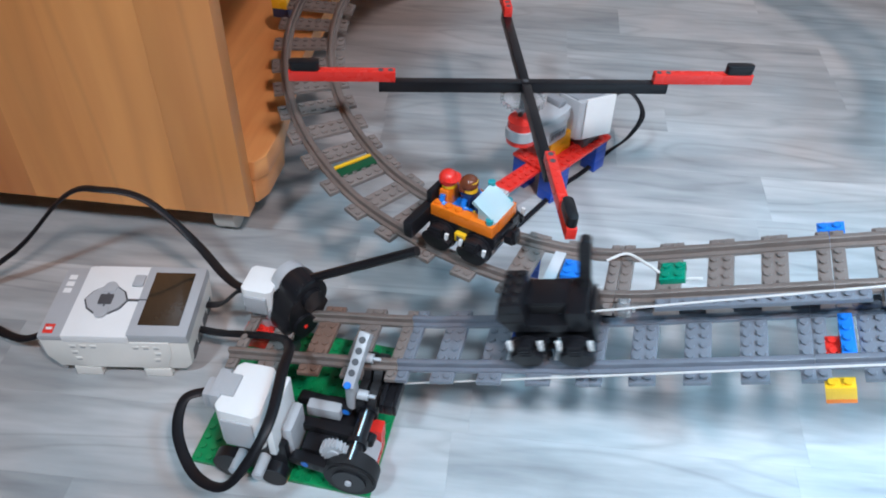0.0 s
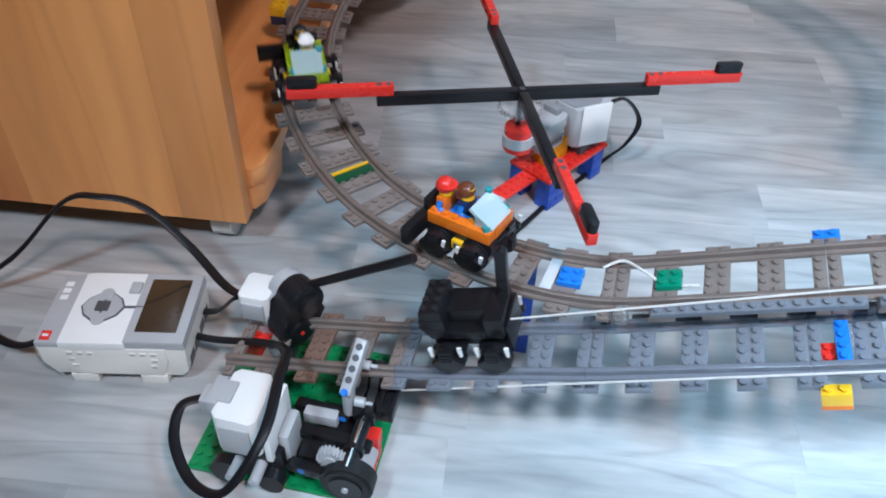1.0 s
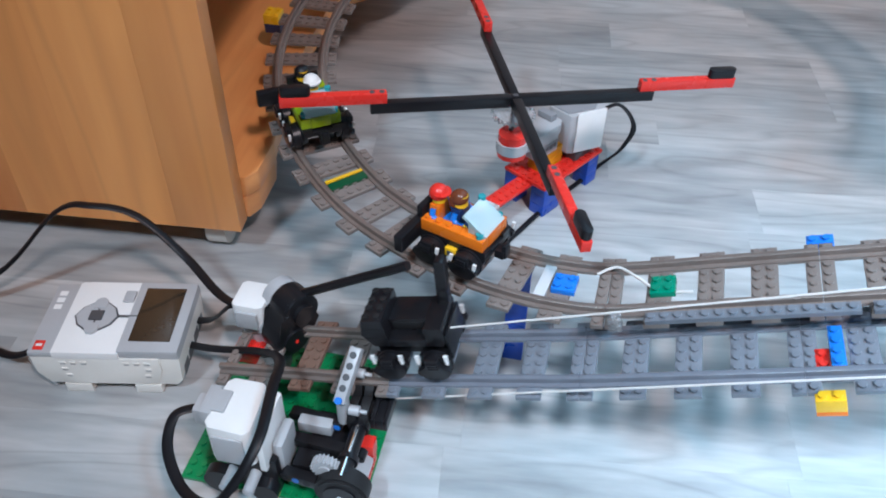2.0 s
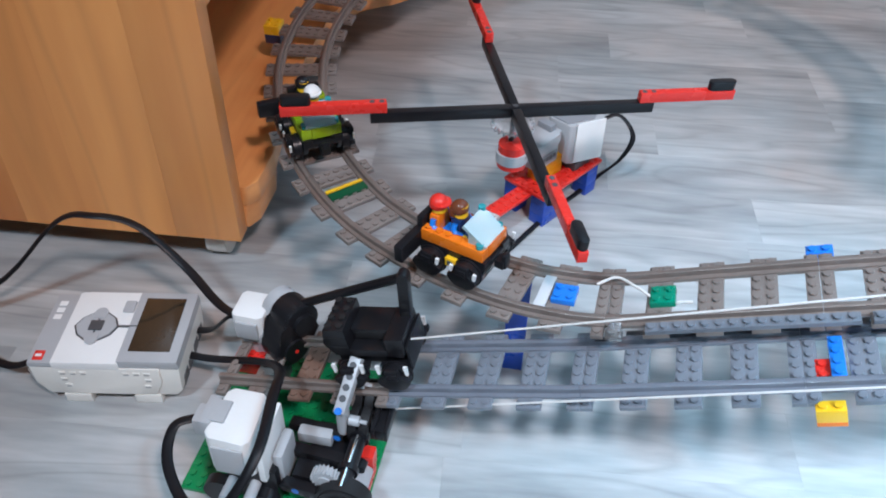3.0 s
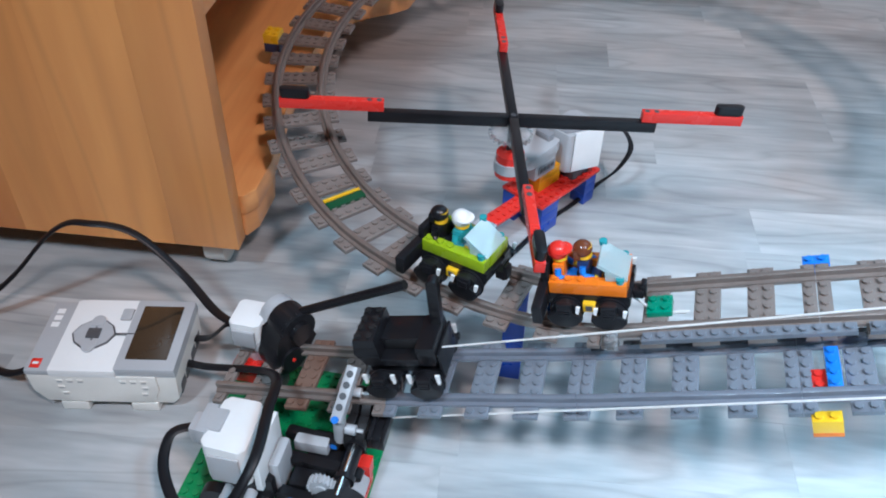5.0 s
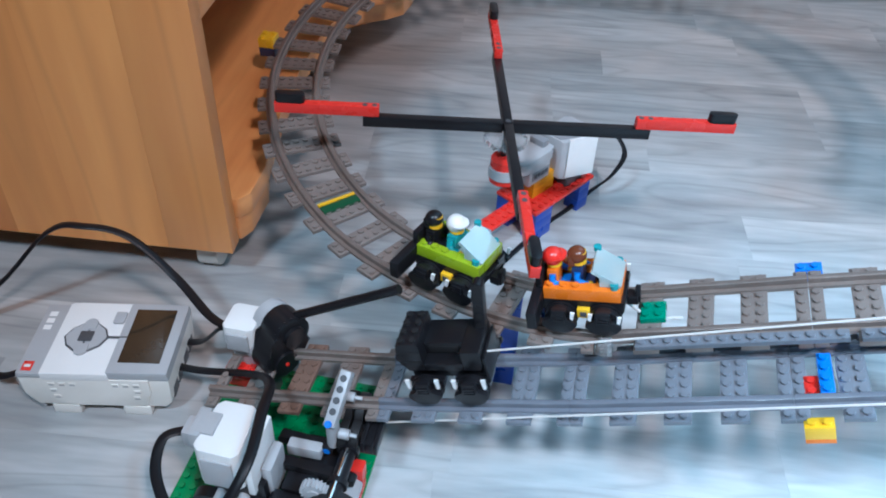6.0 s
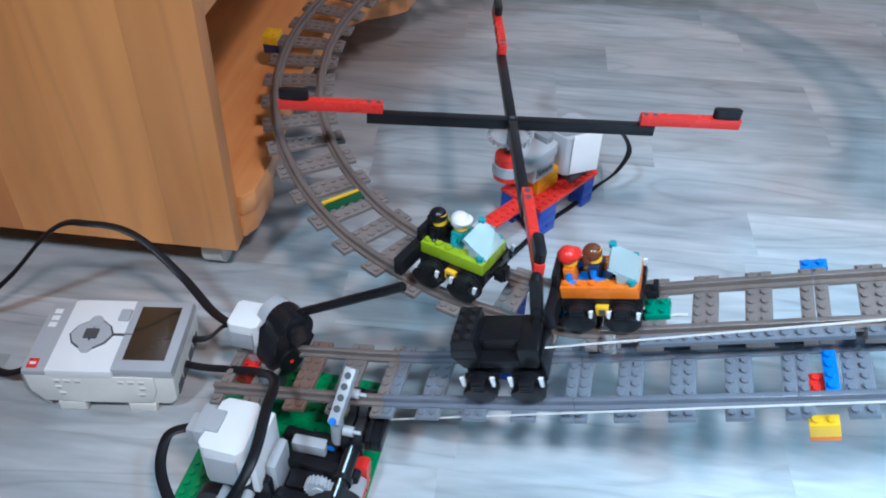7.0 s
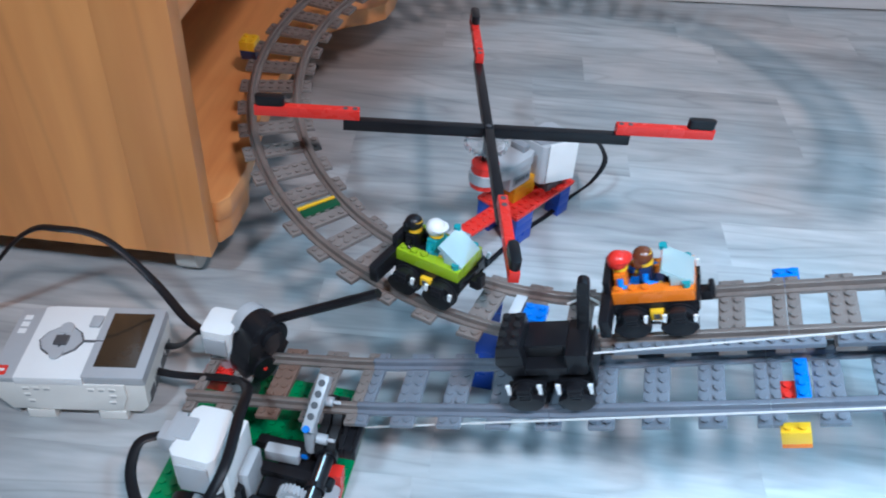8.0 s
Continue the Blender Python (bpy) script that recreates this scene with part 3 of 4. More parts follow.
# ---- green base with the winch ----
GP = pose(-0.1708, 0.3187, 0, 0, 0, -11.5)
bm = BM()
box(bm, 0, 0.128, 0, 0.128, 0.0002, PLATE, 0.0003)
studs(bm, 0, 0, 16, 16, PLATE, seg=8)
solid("base_plate", bm, M_GREEN, "green studded base plate lying on the floor", "toy plate", GP)


def gp(x, y, z, rz=0):
    return GP @ pose(x, y, z, 0, 0, rz)


win = thing("winch", gp(0, 0, PLATE), "grey motor winch with black gears and wheels on the green plate", "toy winch")
bm = BM()
prism(bm, [(0.030, 0.0), (0.034, -0.004), (0.057, -0.005), (0.061, -0.001), (0.060, 0.033), (0.056, 0.037), (0.036, 0.037), (0.032, 0.033)], 0.036, 0.072, bev=0.0022)
part("motor_housing", bm, M_WHITE, win, "white motor housing")
bm = BM()
box(bm, 0.0355, 0.0565, -0.0062, -0.0042, 0.0395, 0.0650, 0.0010)
part("motor_face", bm, M_LGREY, win)
bm = BM()
box(bm, 0.0235, 0.0318, 0.005, 0.028, 0.058, 0.0735, 0.002)
box(bm, 0.0165, 0.0245, 0.009, 0.024, 0.053, 0.0675, 0.002)
box(bm, 0.0275, 0.0400, 0.008, 0.025, 0.0705, 0.0738, 0.001)
part("motor_socket", bm, M_LGREY, win)
bm = BM()
prism(bm, [(0.0625, -0.002), (0.0675, -0.002), (0.0675, 0.036), (0.0625, 0.036)], 0.030, 0.066, bev=0.0015)
part("side_cover", bm, M_WHITE, win)
bm = BM()
box(bm, 0.0676, 0.0755, 0.008, 0.032, 0.014, 0.046, 0.003)
part("gearbox", bm, M_LGREY, win)
bm = BM()
box(bm, 0.036, 0.072, 0.002, 0.034, 0.001, 0.036, 0.002)
cyl(bm, (0.034, -0.006, 0.013), 0.012, 0.008, "y", 24)
cyl(bm, (0.064, -0.006, 0.009), 0.009, 0.008, "y", 24)
part("motor_foot", bm, M_BLACK, win)
for x in (0.041, 0.057):
    bm = BM()
    cyl(bm, (x, -0.014, 0.021), 0.0038, 0.018, "y", 14)
    cyl(bm, (x, -0.0145, 0.021), 0.0026, 0.003, "y", 12)
    part("peg", bm, M_LGREY, win)
bm = BM()
box(bm, 0.063, 0.071, -0.003, 0.005, 0.0, 0.006, 0.0004)
part("foot_plate", bm, M_AMBER, win)


def liftarm(parent, name, holes, material, m, pins=()):
    """A rounded studless beam along x; dark discs on its y sides stand in for shaded holes."""
    bm = BM()
    half, r = (holes - 1) * U / 2, 0.0037
    outline = [(half + r * math.cos(a), r * math.sin(a)) for a in np.linspace(-math.pi / 2, math.pi / 2, 9)] + [(-half + r * math.cos(a), r * math.sin(a)) for a in np.linspace(math.pi / 2, 3 * math.pi / 2, 9)]
    prism(bm, outline, -0.0037, 0.0037, bev=0.0003, m=pose(0, 0, 0, 90, 0, 0))
    ob = part(name, bm, material, parent, m=m)
    for k in range(holes):
        for side in (-1, 1):
            bm = BM()
            cyl(bm, (-half + k * U, side * 0.0036 - 0.0003, 0), 0.0026, 0.0006, "y", 14)
            part("hole", bm, M_LBLUE if k in pins else M_RUBBER if material == M_BLACK else M_DGREY, ob)
    return ob


bm = BM()
box(bm, -0.0190, 0.0190, -0.0039, 0.0039, -0.0039, 0.0039, 0.0007)
UPRIGHT = pose(0.1072, 0.0560, 0.0700) @ pose(0, 0, 0, 0, 0, 80) @ pose(0, 0, 0, 0, -40, 0)
upright = part("upright_beam", bm, M_LGREY, win, m=UPRIGHT)
# solid beam; its dark discs paint the shade inside the holes
for k in range(4):
    bm = BM()
    cyl(bm, (-0.0090 + 0.0075 * k, 0, 0.0037), 0.0024, 0.0006, "z", 14)
    part("hole", bm, M_DGREY, upright)
    bm = BM()
    cyl(bm, (-0.0090 + 0.0075 * k, 0.0037, 0), 0.0024, 0.0006, "y", 14)
    part("hole", bm, M_DGREY, upright)
bm = BM()
cyl(bm, (-0.0175, 0, -0.0020), 0.0025, 0.0075, "z", 14)
part("pin", bm, M_LBLUE, upright)
liftarm(win, "long_beam", 7, M_BLACK, pose(0.100, 0.004, 0.020, 0, 0, -6), (1,))
liftarm(win, "long_beam", 7, M_BLACK, pose(0.098, 0.028, 0.026, 0, 0, -4), (5,))
liftarm(win, "cross_beam", 5, M_BLACK, pose(0.085, 0.046, 0.030, 0, 0, -4), (4,))
bm = BM()
box(bm, 0.074, 0.098, 0.037, 0.0455, 0.024, 0.034, 0.0015)
part("grey_beam", bm, M_LGREY, win)
bm = BM()
box(bm, 0.079, 0.101, 0.010, 0.024, 0.010, 0.026, 0.001)
box(bm, 0.082, 0.118, 0.030, 0.060, 0.004, 0.020, 0.001)
part("gear_frame", bm, M_BLACK, win)


def cog(bm, r0, r1, teeth, z0, z1, m=None):
    """A toothed disc in one outline."""
    pts = []
    for k in range(teeth):
        for q, r in ((0.0, r0), (0.25, r0), (0.36, r1), (0.64, r1), (0.75, r0)):
            a = 2 * math.pi * (k + q) / teeth
            pts.append((r * math.cos(a), r * math.sin(a)))
    prism(bm, pts, z0, z1, m=m)


bm = BM()
cog(bm, 0.0080, 0.0098, 20, -0.003, 0.003, pose(0, 0, 0, 90, 0, 0))
cyl(bm, (0, -0.0042, 0), 0.0045, 0.008, "y", 16)
part("gear", bm, M_LGREY, win, "light grey toothed gear", pose(0.1040, 0.008, 0.034))
bm = BM()
cyl(bm, (0.1165, 0.004, 0.034), 0.0052, 0.046, "y", 20)
cyl(bm, (0.1165, 0.014, 0.034), 0.0070, 0.004, "y", 20)
cyl(bm, (0.1165, 0.040, 0.034), 0.0070, 0.004, "y", 20)
part("drum", bm, M_BLACK, win)
# bright rod laid on the drum's top to imitate its highlight
bm = BM()
cyl(bm, (0.1165, 0.0, 0.0398), 0.0011, 0.046, "y", 8)
part("axle", bm, M_CHROME, win, "thin steel rod standing in for the highlight along the drum")
bm = BM()
cyl(bm, (0.116, -0.002, 0.0205), 0.0180, 0.011, "y", 36)
cyl(bm, (0.116, -0.0035, 0.0205), 0.0158, 0.002, "y", 36)
wheel = part("wheel", bm, M_RUBBER, win)
bm = BM()
cyl(bm, (0.116, -0.0048, 0.0205), 0.0112, 0.002, "y", 28)
part("rim", bm, M_BLACK, wheel)
bm = BM()
cyl(bm, (0.116, -0.0065, 0.0205), 0.0022, 0.004, "y", 10)
part("axle_end", bm, M_LGREY, wheel)
bm = BM()
box(bm, 0.112, 0.1275, 0.014, 0.042, 0.0, 0.009, 0.0004)
part("wedge_base", bm, M_RED, win)
bm = BM()
prism(bm, [(0.0, 0.0), (0.016, 0.0), (0.016, 0.004), (0.004, 0.014), (0.0, 0.014)], 0.0, 0.017, bev=0.0004, m=pose(0.1115, 0.034, 0.009, 90, 0, 0))
part("wedge", bm, M_LGREY, win, "light grey sloping piece")
bm = BM()
box(bm, 0.110, 0.1275, 0.0345, 0.0445, 0.0092, 0.024, 0.0006)
part("wedge_top", bm, M_RED, win)
for y, z in ((0.054, 0.036), (0.070, 0.044)):
    bm = BM()
    cyl(bm, (0.108, y, z), 0.0125, 0.006, "x", 28)
    cyl(bm, (0.116, y, z), 0.0125, 0.006, "x", 28)
    cyl(bm, (0.106, y, z), 0.007, 0.018, "x", 20)
    pul = part("pulley", bm, M_RUBBER, win)
    bm = BM()
    cyl(bm, (0.122, y, z), 0.0024, 0.010, "x", 12)
    part("peg", bm, M_LGREY, pul)
bm = BM()
for x0, x1, y0, y1 in ((0.1250, 0.1278, 0.040, 0.080), (0.1338, 0.1366, 0.040, 0.080), (0.1278, 0.1338, 0.040, 0.0440), (0.1278, 0.1338, 0.076, 0.080)):
    box(bm, x0, x1, y0, y1, 0.038, 0.048, 0.0006)
box(bm, 0.1278, 0.1338, 0.0440, 0.076, 0.0400, 0.0455)
box(bm, 0.1120, 0.1252, 0.0560, 0.0620, 0.0300, 0.0440, 0.0006)
box(bm, 0.1120, 0.1252, 0.0720, 0.0780, 0.0300, 0.0440, 0.0006)
box(bm, 0.1100, 0.1160, 0.0480, 0.0800, 0.0, 0.0320, 0.0006)
part("end_frame", bm, M_BLACK, win)
bm = BM()
cyl(bm, (0.1045, 0.0470, 0.0330), 0.0046, 0.0260, "z", 14)
cyl(bm, (0.1095, 0.0450, 0.0480), 0.0036, 0.0070, "x", 14)
cyl(bm, (0.1095, 0.0640, 0.0640), 0.0034, 0.0060, "x", 14)
cyl(bm, (0.1165, 0.0450, 0.0480), 0.0014, 0.0050, "x", 10)
cyl(bm, (0.1155, 0.0640, 0.0640), 0.0014, 0.0050, "x", 10)
part("connector", bm, M_LGREY, win)

# ---- motor with the gate lever ----
LM = pose(-0.110, 0.4225, -0.004, 0, 0, -12)
lever = thing("lever_motor", LM, "white and black toy motor holding a black lever", "toy motor")
bm = BM()
prism(bm, [(-0.034, -0.011), (-0.031, -0.0135), (-0.014, -0.0135), (-0.010, -0.011), (-0.010, 0.010), (-0.013, 0.013), (-0.031, 0.013), (-0.034, 0.010)], 0.054, 0.0755, bev=0.002)
part("motor_housing", bm, M_WHITE, lever, "white motor housing")
bm = BM()
box(bm, -0.031, -0.014, -0.0155, -0.012, 0.054, 0.070, 0.0014)
part("motor_face", bm, M_LGREY, lever)


def peanut(r1, r2, d, n=12):
    """Two joined rounds, one above the other."""
    top = [(r1 * math.cos(a), d / 2 + r1 * math.sin(a)) for a in np.linspace(-0.35, math.pi + 0.35, n)]
    low = [(r2 * math.cos(a), -d / 2 + r2 * math.sin(a)) for a in np.linspace(math.pi - 0.35, 2 * math.pi + 0.35, n)]
    return top + low


tilt = pose(0, 0, 0.0615, 0, 0, -34) @ pose(0, 0, 0, -24, 0, 0) @ Matrix(((0, 0, 1, 0), (1, 0, 0, 0), (0, 1, 0, 0), (0, 0, 0, 1)))
bm = BM()
prism(bm, peanut(0.0140, 0.0150, 0.023), -0.012, -0.002, bev=0.002, m=tilt)
part("grey_collar", bm, M_LGREY, lever)
bm = BM()
prism(bm, peanut(0.0150, 0.0158, 0.023), -0.002, 0.019, bev=0.003, m=tilt)
head = part("motor_head", bm, M_BLACK, lever, "glossy black motor head")
bm = BM()
cyl(bm, (0, 0.0115, 0.0175), 0.0085, 0.005, "z", 24)
cyl(bm, (0, -0.0115, 0.0175), 0.0095, 0.004, "z", 24)
bmesh.ops.transform(bm, verts=bm.verts[:], matrix=tilt)
part("hub", bm, M_BLACK, head)
bm = BM()
cyl(bm, (0, -0.0115, 0.0200), 0.0016, 0.002, "z", 12)
bmesh.ops.transform(bm, verts=bm.verts[:], matrix=tilt)
part("hub_centre", bm, M_RED, head)
bm = BM()
box(bm, -0.030, -0.006, -0.009, 0.009, 0.0320, 0.0542, 0.001)
part("foot", bm, M_LGREY, lever)
brick("brick", 4, 2, BRICK, M_RED, pose(-0.132, 0.412, 0.020, 0, 0, -12), "red brick under the lever motor on the track end")
brick("brick", 2, 2, 0.028, M_DGREY, pose(-0.118, 0.416, 0.0, 0, 0, -12), "dark grey brick stack on the green plate")
gate = thing("lever", pose(0, 0, 0), "long black lever reaching up to the curved track", "toy beam")
A, B = Vector((-0.100, 0.4246, 0.0735)), Vector((-0.0165, 0.392, 0.1360))
bm = BM()
tube(bm, [A, B], 0.0033, 8, up=(0.2, 1, 0.2))
part("beam", bm, M_BLACK, gate)

# ---- turnstile and its stand ----
RPH = (0.0603, 0.5567, 0.1571)
TB = pose(0.098, 0.599, 0, 0, 0, 46)
base = thing("turnstile_stand", TB, "red plates on blue brick legs carrying a grey motor", "toy stand")
bm = BM()
box(bm, 0.0, 0.088, 0.0, 0.048, 0.0340, 0.0372, 0.0003)
studs(bm, 0.0, 0.0, 11, 6, 0.0372, seg=8)
part("top_plate", bm, M_RED, base)
bm = BM()
box(bm, -0.080, 0.016, 0.016, 0.032, 0.0306, 0.0338, 0.0003)
studs(bm, -0.080, 0.016, 10, 2, 0.0338, seg=8)
part("long_plate", bm, M_RED, base)
for x, y in ((0.004, 0.002), (0.004, 0.034), (0.0715, 0.003), (0.0715, 0.030), (-0.078, 0.016)):
    n = 3 if y == 0.002 and x < 0.01 else 2
    z1, leg = (0.0338 if x > -0.05 else 0.0304), None
    for k in range(3):
        bm = BM()
        h = z1 / 3
        box(bm, x, x + n * U, y, y + 2 * U, k * h + 0.0001, (k + 1) * h - 0.0001, 0.0003)
        if leg is None:
            leg = part("leg", bm, M_BLUE, base)
        else:
            part("leg_brick", bm, M_BLUE, leg)
bm = BM()
box(bm, 0.0150, 0.0455, 0.0170, 0.0330, 0.0373, 0.0469, 0.0004)
box(bm, 0.0150, 0.0455, 0.0170, 0.0330, 0.0471, 0.0566, 0.0004)
part("amber_brick", bm, M_AMBER, base)
bm = BM()
box(bm, 0.0040, 0.0335, 0.0150, 0.0345, 0.0568, 0.0745, 0.0014)
mount = part("motor_mount", bm, M_LGREY, base)
bm = BM()
box(bm, 0.0085, 0.0320, 0.0142, 0.0152, 0.0610, 0.0700, 0.0004)
plate = part("name_plate", bm, M_MGREY, mount)
for k in range(4):
    bm = BM()
    box(bm, 0.0105 + 0.0050 * k, 0.0140 + 0.0050 * k, 0.0137, 0.0143, 0.0635 + 0.0006 * (k % 2), 0.0678)
    part("mark", bm, M_DGREY, base)
bm = BM()
prism(bm, [(-0.012, 0.016), (-0.004, 0.012), (0.030, 0.013), (0.038, 0.016), (0.038, 0.035), (0.028, 0.037), (-0.006, 0.036), (-0.012, 0.032)], 0.0747, 0.0872, bev=0.0025)
part("motor_neck", bm, M_LGREY, base)
bm = BM()
box(bm, 0.026, 0.034, 0.020, 0.036, 0.0870, 0.0935, 0.001)
part("motor_ridge", bm, M_MGREY, base)
bm = BM()
prism(bm, [(0.0440, 0.0110), (0.0480, 0.0085), (0.0760, -0.0040), (0.0860, 0.0060), (0.0860, 0.0340), (0.0800, 0.0390), (0.0480, 0.0390), (0.0440, 0.0350)], 0.0480, 0.0895, bev=0.002)
house = part("motor_housing", bm, M_LGREY, base, "pale grey motor housing")
# white sheet paints the lit side; the grey body carries the shaded one
bm = BM()
prism(bm, [(0.0484, 0.0076), (0.0752, -0.0044), (0.0746, -0.0057), (0.0478, 0.0063)], 0.0500, 0.0925, bev=0.0005)
part("motor_cover", bm, M_WHITE, house)
# raised mid grey patch, painting the shade of a notch in the top
bm = BM()
prism(bm, [(0.0455, 0.0150), (0.0500, 0.0125), (0.0700, 0.0040), (0.0800, 0.0080), (0.0640, 0.0220), (0.0455, 0.0340)], 0.0893, 0.0906, bev=0.0004)
part("top_recess", bm, M_MGREY, house)
# solid dark block put on for the shade inside a hole
bm = BM()
box(bm, 0.0752, 0.0768, -0.0045, 0.0010, 0.0600, 0.0800, 0.0006)
part("grille", bm, M_DGREY, house)
bm = BM()
box(bm, 0.0855, 0.092, 0.008, 0.028, 0.052, 0.078, 0.002)
part("motor_socket", bm, M_MGREY, base)
bm = BM()
box(bm, 0.052, 0.076, 0.006, 0.030, 0.0374, 0.0459, 0.001)
part("motor_foot", bm, M_DGREY, base)
inv = TB.inverted()
hc = inv @ Vector((RPH[0], RPH[1] - 0.004, 0))
bm = BM()
cyl(bm, (hc.x, hc.y, 0.1145), 0.0128, 0.0088, "z", 32)
hubp = part("motor_hub", bm, M_LGREY, base)
for z, h, r in ((0.1095, 0.0050, 0.0117), (0.1234, 0.0066, 0.0112)):
    bm = BM()
    cyl(bm, (hc.x, hc.y, z), r, h, "z", 32)
    part("hub_ring", bm, M_RED, hubp)
bm = BM()
tube(bm, [inv @ Vector(p) for p in ((0.0655, 0.600, 0.0815), (0.0610, 0.558, 0.1135))], 0.0080, 12)
part("hub_bracket", bm, M_LGREY, base)
rotor = thing("turnstile", pose(*RPH), "four-armed black and red turnstile with black tips", "toy turnstile")
bm = BM()
cyl(bm, (0, 0, -0.0345), 0.0024, 0.040, "z", 8)
part("axle", bm, M_DGREY, rotor)
bm = BM()
cog(bm, 0.0165, 0.0192, 24, -0.015, -0.0115)
part("gear", bm, M_GLASSY, rotor, "pale clear toothed gear")


for k in range(4):
    bm = BM()
    lift = 0.0 if k % 2 else 0.0002
    box(bm, -0.0041 if k == 0 else 0.0042, 0.122, -0.0039, 0.0039, -0.0048 + lift, 0.0048 + lift, 0.0007)
    arm = part("arm", bm, M_BLACK, rotor, m=pose(0, 0, 0, 0, 0, 90 * k))
    bm = BM()
    box(bm, 0.1085, 0.1945, -0.0038, 0.0038, 0.0050, 0.0142, 0.0007)
    red = part("arm_end", bm, M_RED, arm, "red arm end")
    # discs mark the holes, the first two dark for the shade within
    for q in range(8):
        bm = BM()
        cyl(bm, (0.1125 + 0.008 * q, 0, 0.0140), 0.0022 if q < 2 else 0.0026, 0.0004 if q < 2 else 0.0005, "z", 12)
        part("hole", bm, M_DGREY if q < 2 else M_RED, red)
    bm = BM()
    outline = [(0.1900 + 0.004 * math.cos(a), 0.004 * math.sin(a)) for a in np.linspace(-math.pi / 2, math.pi / 2, 8)] + [(0.1735 + 0.004 * math.cos(a), 0.004 * math.sin(a)) for a in np.linspace(math.pi / 2, 1.5 * math.pi, 8)]
    prism(bm, outline, 0.0144, 0.0224, bev=0.0006)
    part("tip", bm, M_BLACK, arm, "rounded black rubber tip")
for ob in rotor.children_recursive:
    ob.data.transform(Matrix.Scale(0.92, 4))

brick("plate", 2, 5, PLATE, M_CLEAR, on_up(-0.125, 0.0480, UNDER - PLATE - 0.0002), "clear studded plate beside the inner rail")


# ---- carts and their riders ----
def windscreen(c):
    bm = BM()
    lo, hi = Vector((0.0238, 0, 0.0306)), Vector((0.0066, 0, 0.0420))
    ax = (hi - lo).normalized()
    nor = Vector((ax.z, 0, -ax.x)) * 0.0012
    for v0, v1, y0, y1 in ((lo, hi, -0.0122, 0.0122),):
        q = [bm.verts.new(p + n + Vector((0, y, 0))) for n in (nor, -nor) for p, y in ((v0, y0), (v0, y1), (v1, y1), (v1, y0))]
        for f in ((0, 1, 2, 3), (7, 6, 5, 4), (0, 4, 5, 1), (1, 5, 6, 2), (2, 6, 7, 3), (3, 7, 4, 0)):
            bm.faces.new([q[i] for i in f])
    ws = part("windscreen", bm, M_TRANS, c, "clear light blue sloping windscreen")
    for y in (-0.0122, 0.0104):
        bm = BM()
        tri = [(0.0110, 0.0304), (0.0230, 0.0304), (0.0110, 0.0382)]
        prism(bm, tri, -y - 0.0018, -y, m=pose(0, 0, 0, 90, 0, 0))
        part("cheek", bm, M_TRANS, ws)
    bm = BM()
    cyl(bm, (0.0200, -0.0125, 0.0300), 0.0026, 0.0034, "z", 12)
    cyl(bm, (0.0072, 0.0112, 0.0412), 0.0026, 0.0030, "z", 12)
    cyl(bm, (0.0200, 0.0125, 0.0300), 0.0026, 0.0034, "z", 12)
    part("screen_foot", bm, M_AQUA, ws)


def running_gear(c, xs):
    for x in xs:
        for side in (-1, 1):
            bm = BM()
            cyl(bm, (x, side * 0.0200 - 0.0024, 0.0096), 0.0100, 0.0048, "y", 24)
            cyl(bm, (x, side * 0.0172 - 0.0008, 0.0096), 0.0108, 0.0016, "y", 24)
            w = part("wheel", bm, M_BLACK, c)
            bm = BM()
            cyl(bm, (x, side * 0.0224 - 0.0004, 0.0096), 0.0060, 0.0016, "y", 18)
            part("hub_cap", bm, M_RUBBER, w)
        bm = BM()
        cyl(bm, (x, -0.019, 0.0096), 0.0016, 0.038, "y", 8)
        part("axle", bm, M_CHROME, c)
        for side in (-1, 1):
            bm = BM()
            prism(bm, [(x - 0.0120, 0.0145), (x - 0.0085, 0.0062), (x + 0.0085, 0.0062), (x + 0.0120, 0.0145)], -0.0021, 0.0021, bev=0.0005, m=pose(0, side * 0.0138, 0, 90, 0, 0))
            part("axle_box", bm, M_BLACK, c)
            bm = BM()
            prism(bm, [(x - 0.0046, 0.0206), (x - 0.0046, 0.0136), (x - 0.0108, 0.0118), (x - 0.0112, 0.0088), (x - 0.0080, 0.0048), (x - 0.0046, 0.0028), (x + 0.0046, 0.0028), (x + 0.0080, 0.0048), (x + 0.0112, 0.0088), (x + 0.0108, 0.0118), (x + 0.0046, 0.0136), (x + 0.0046, 0.0206)], -0.0019, 0.0019, bev=0.0006, m=pose(0, side * 0.0246, 0, 90, 0, 0))
            cover = part("axle_cover", bm, M_BLACK, c)
            bm = BM()
            for q in range(3):
                box(bm, x - 0.0036, x + 0.0036, side * 0.0268 - 0.0010, side * 0.0268 + 0.0010, 0.0128 + 0.0021 * q, 0.0141 + 0.0021 * q, 0.0003)
            part("spring", bm, M_BLACK, cover)


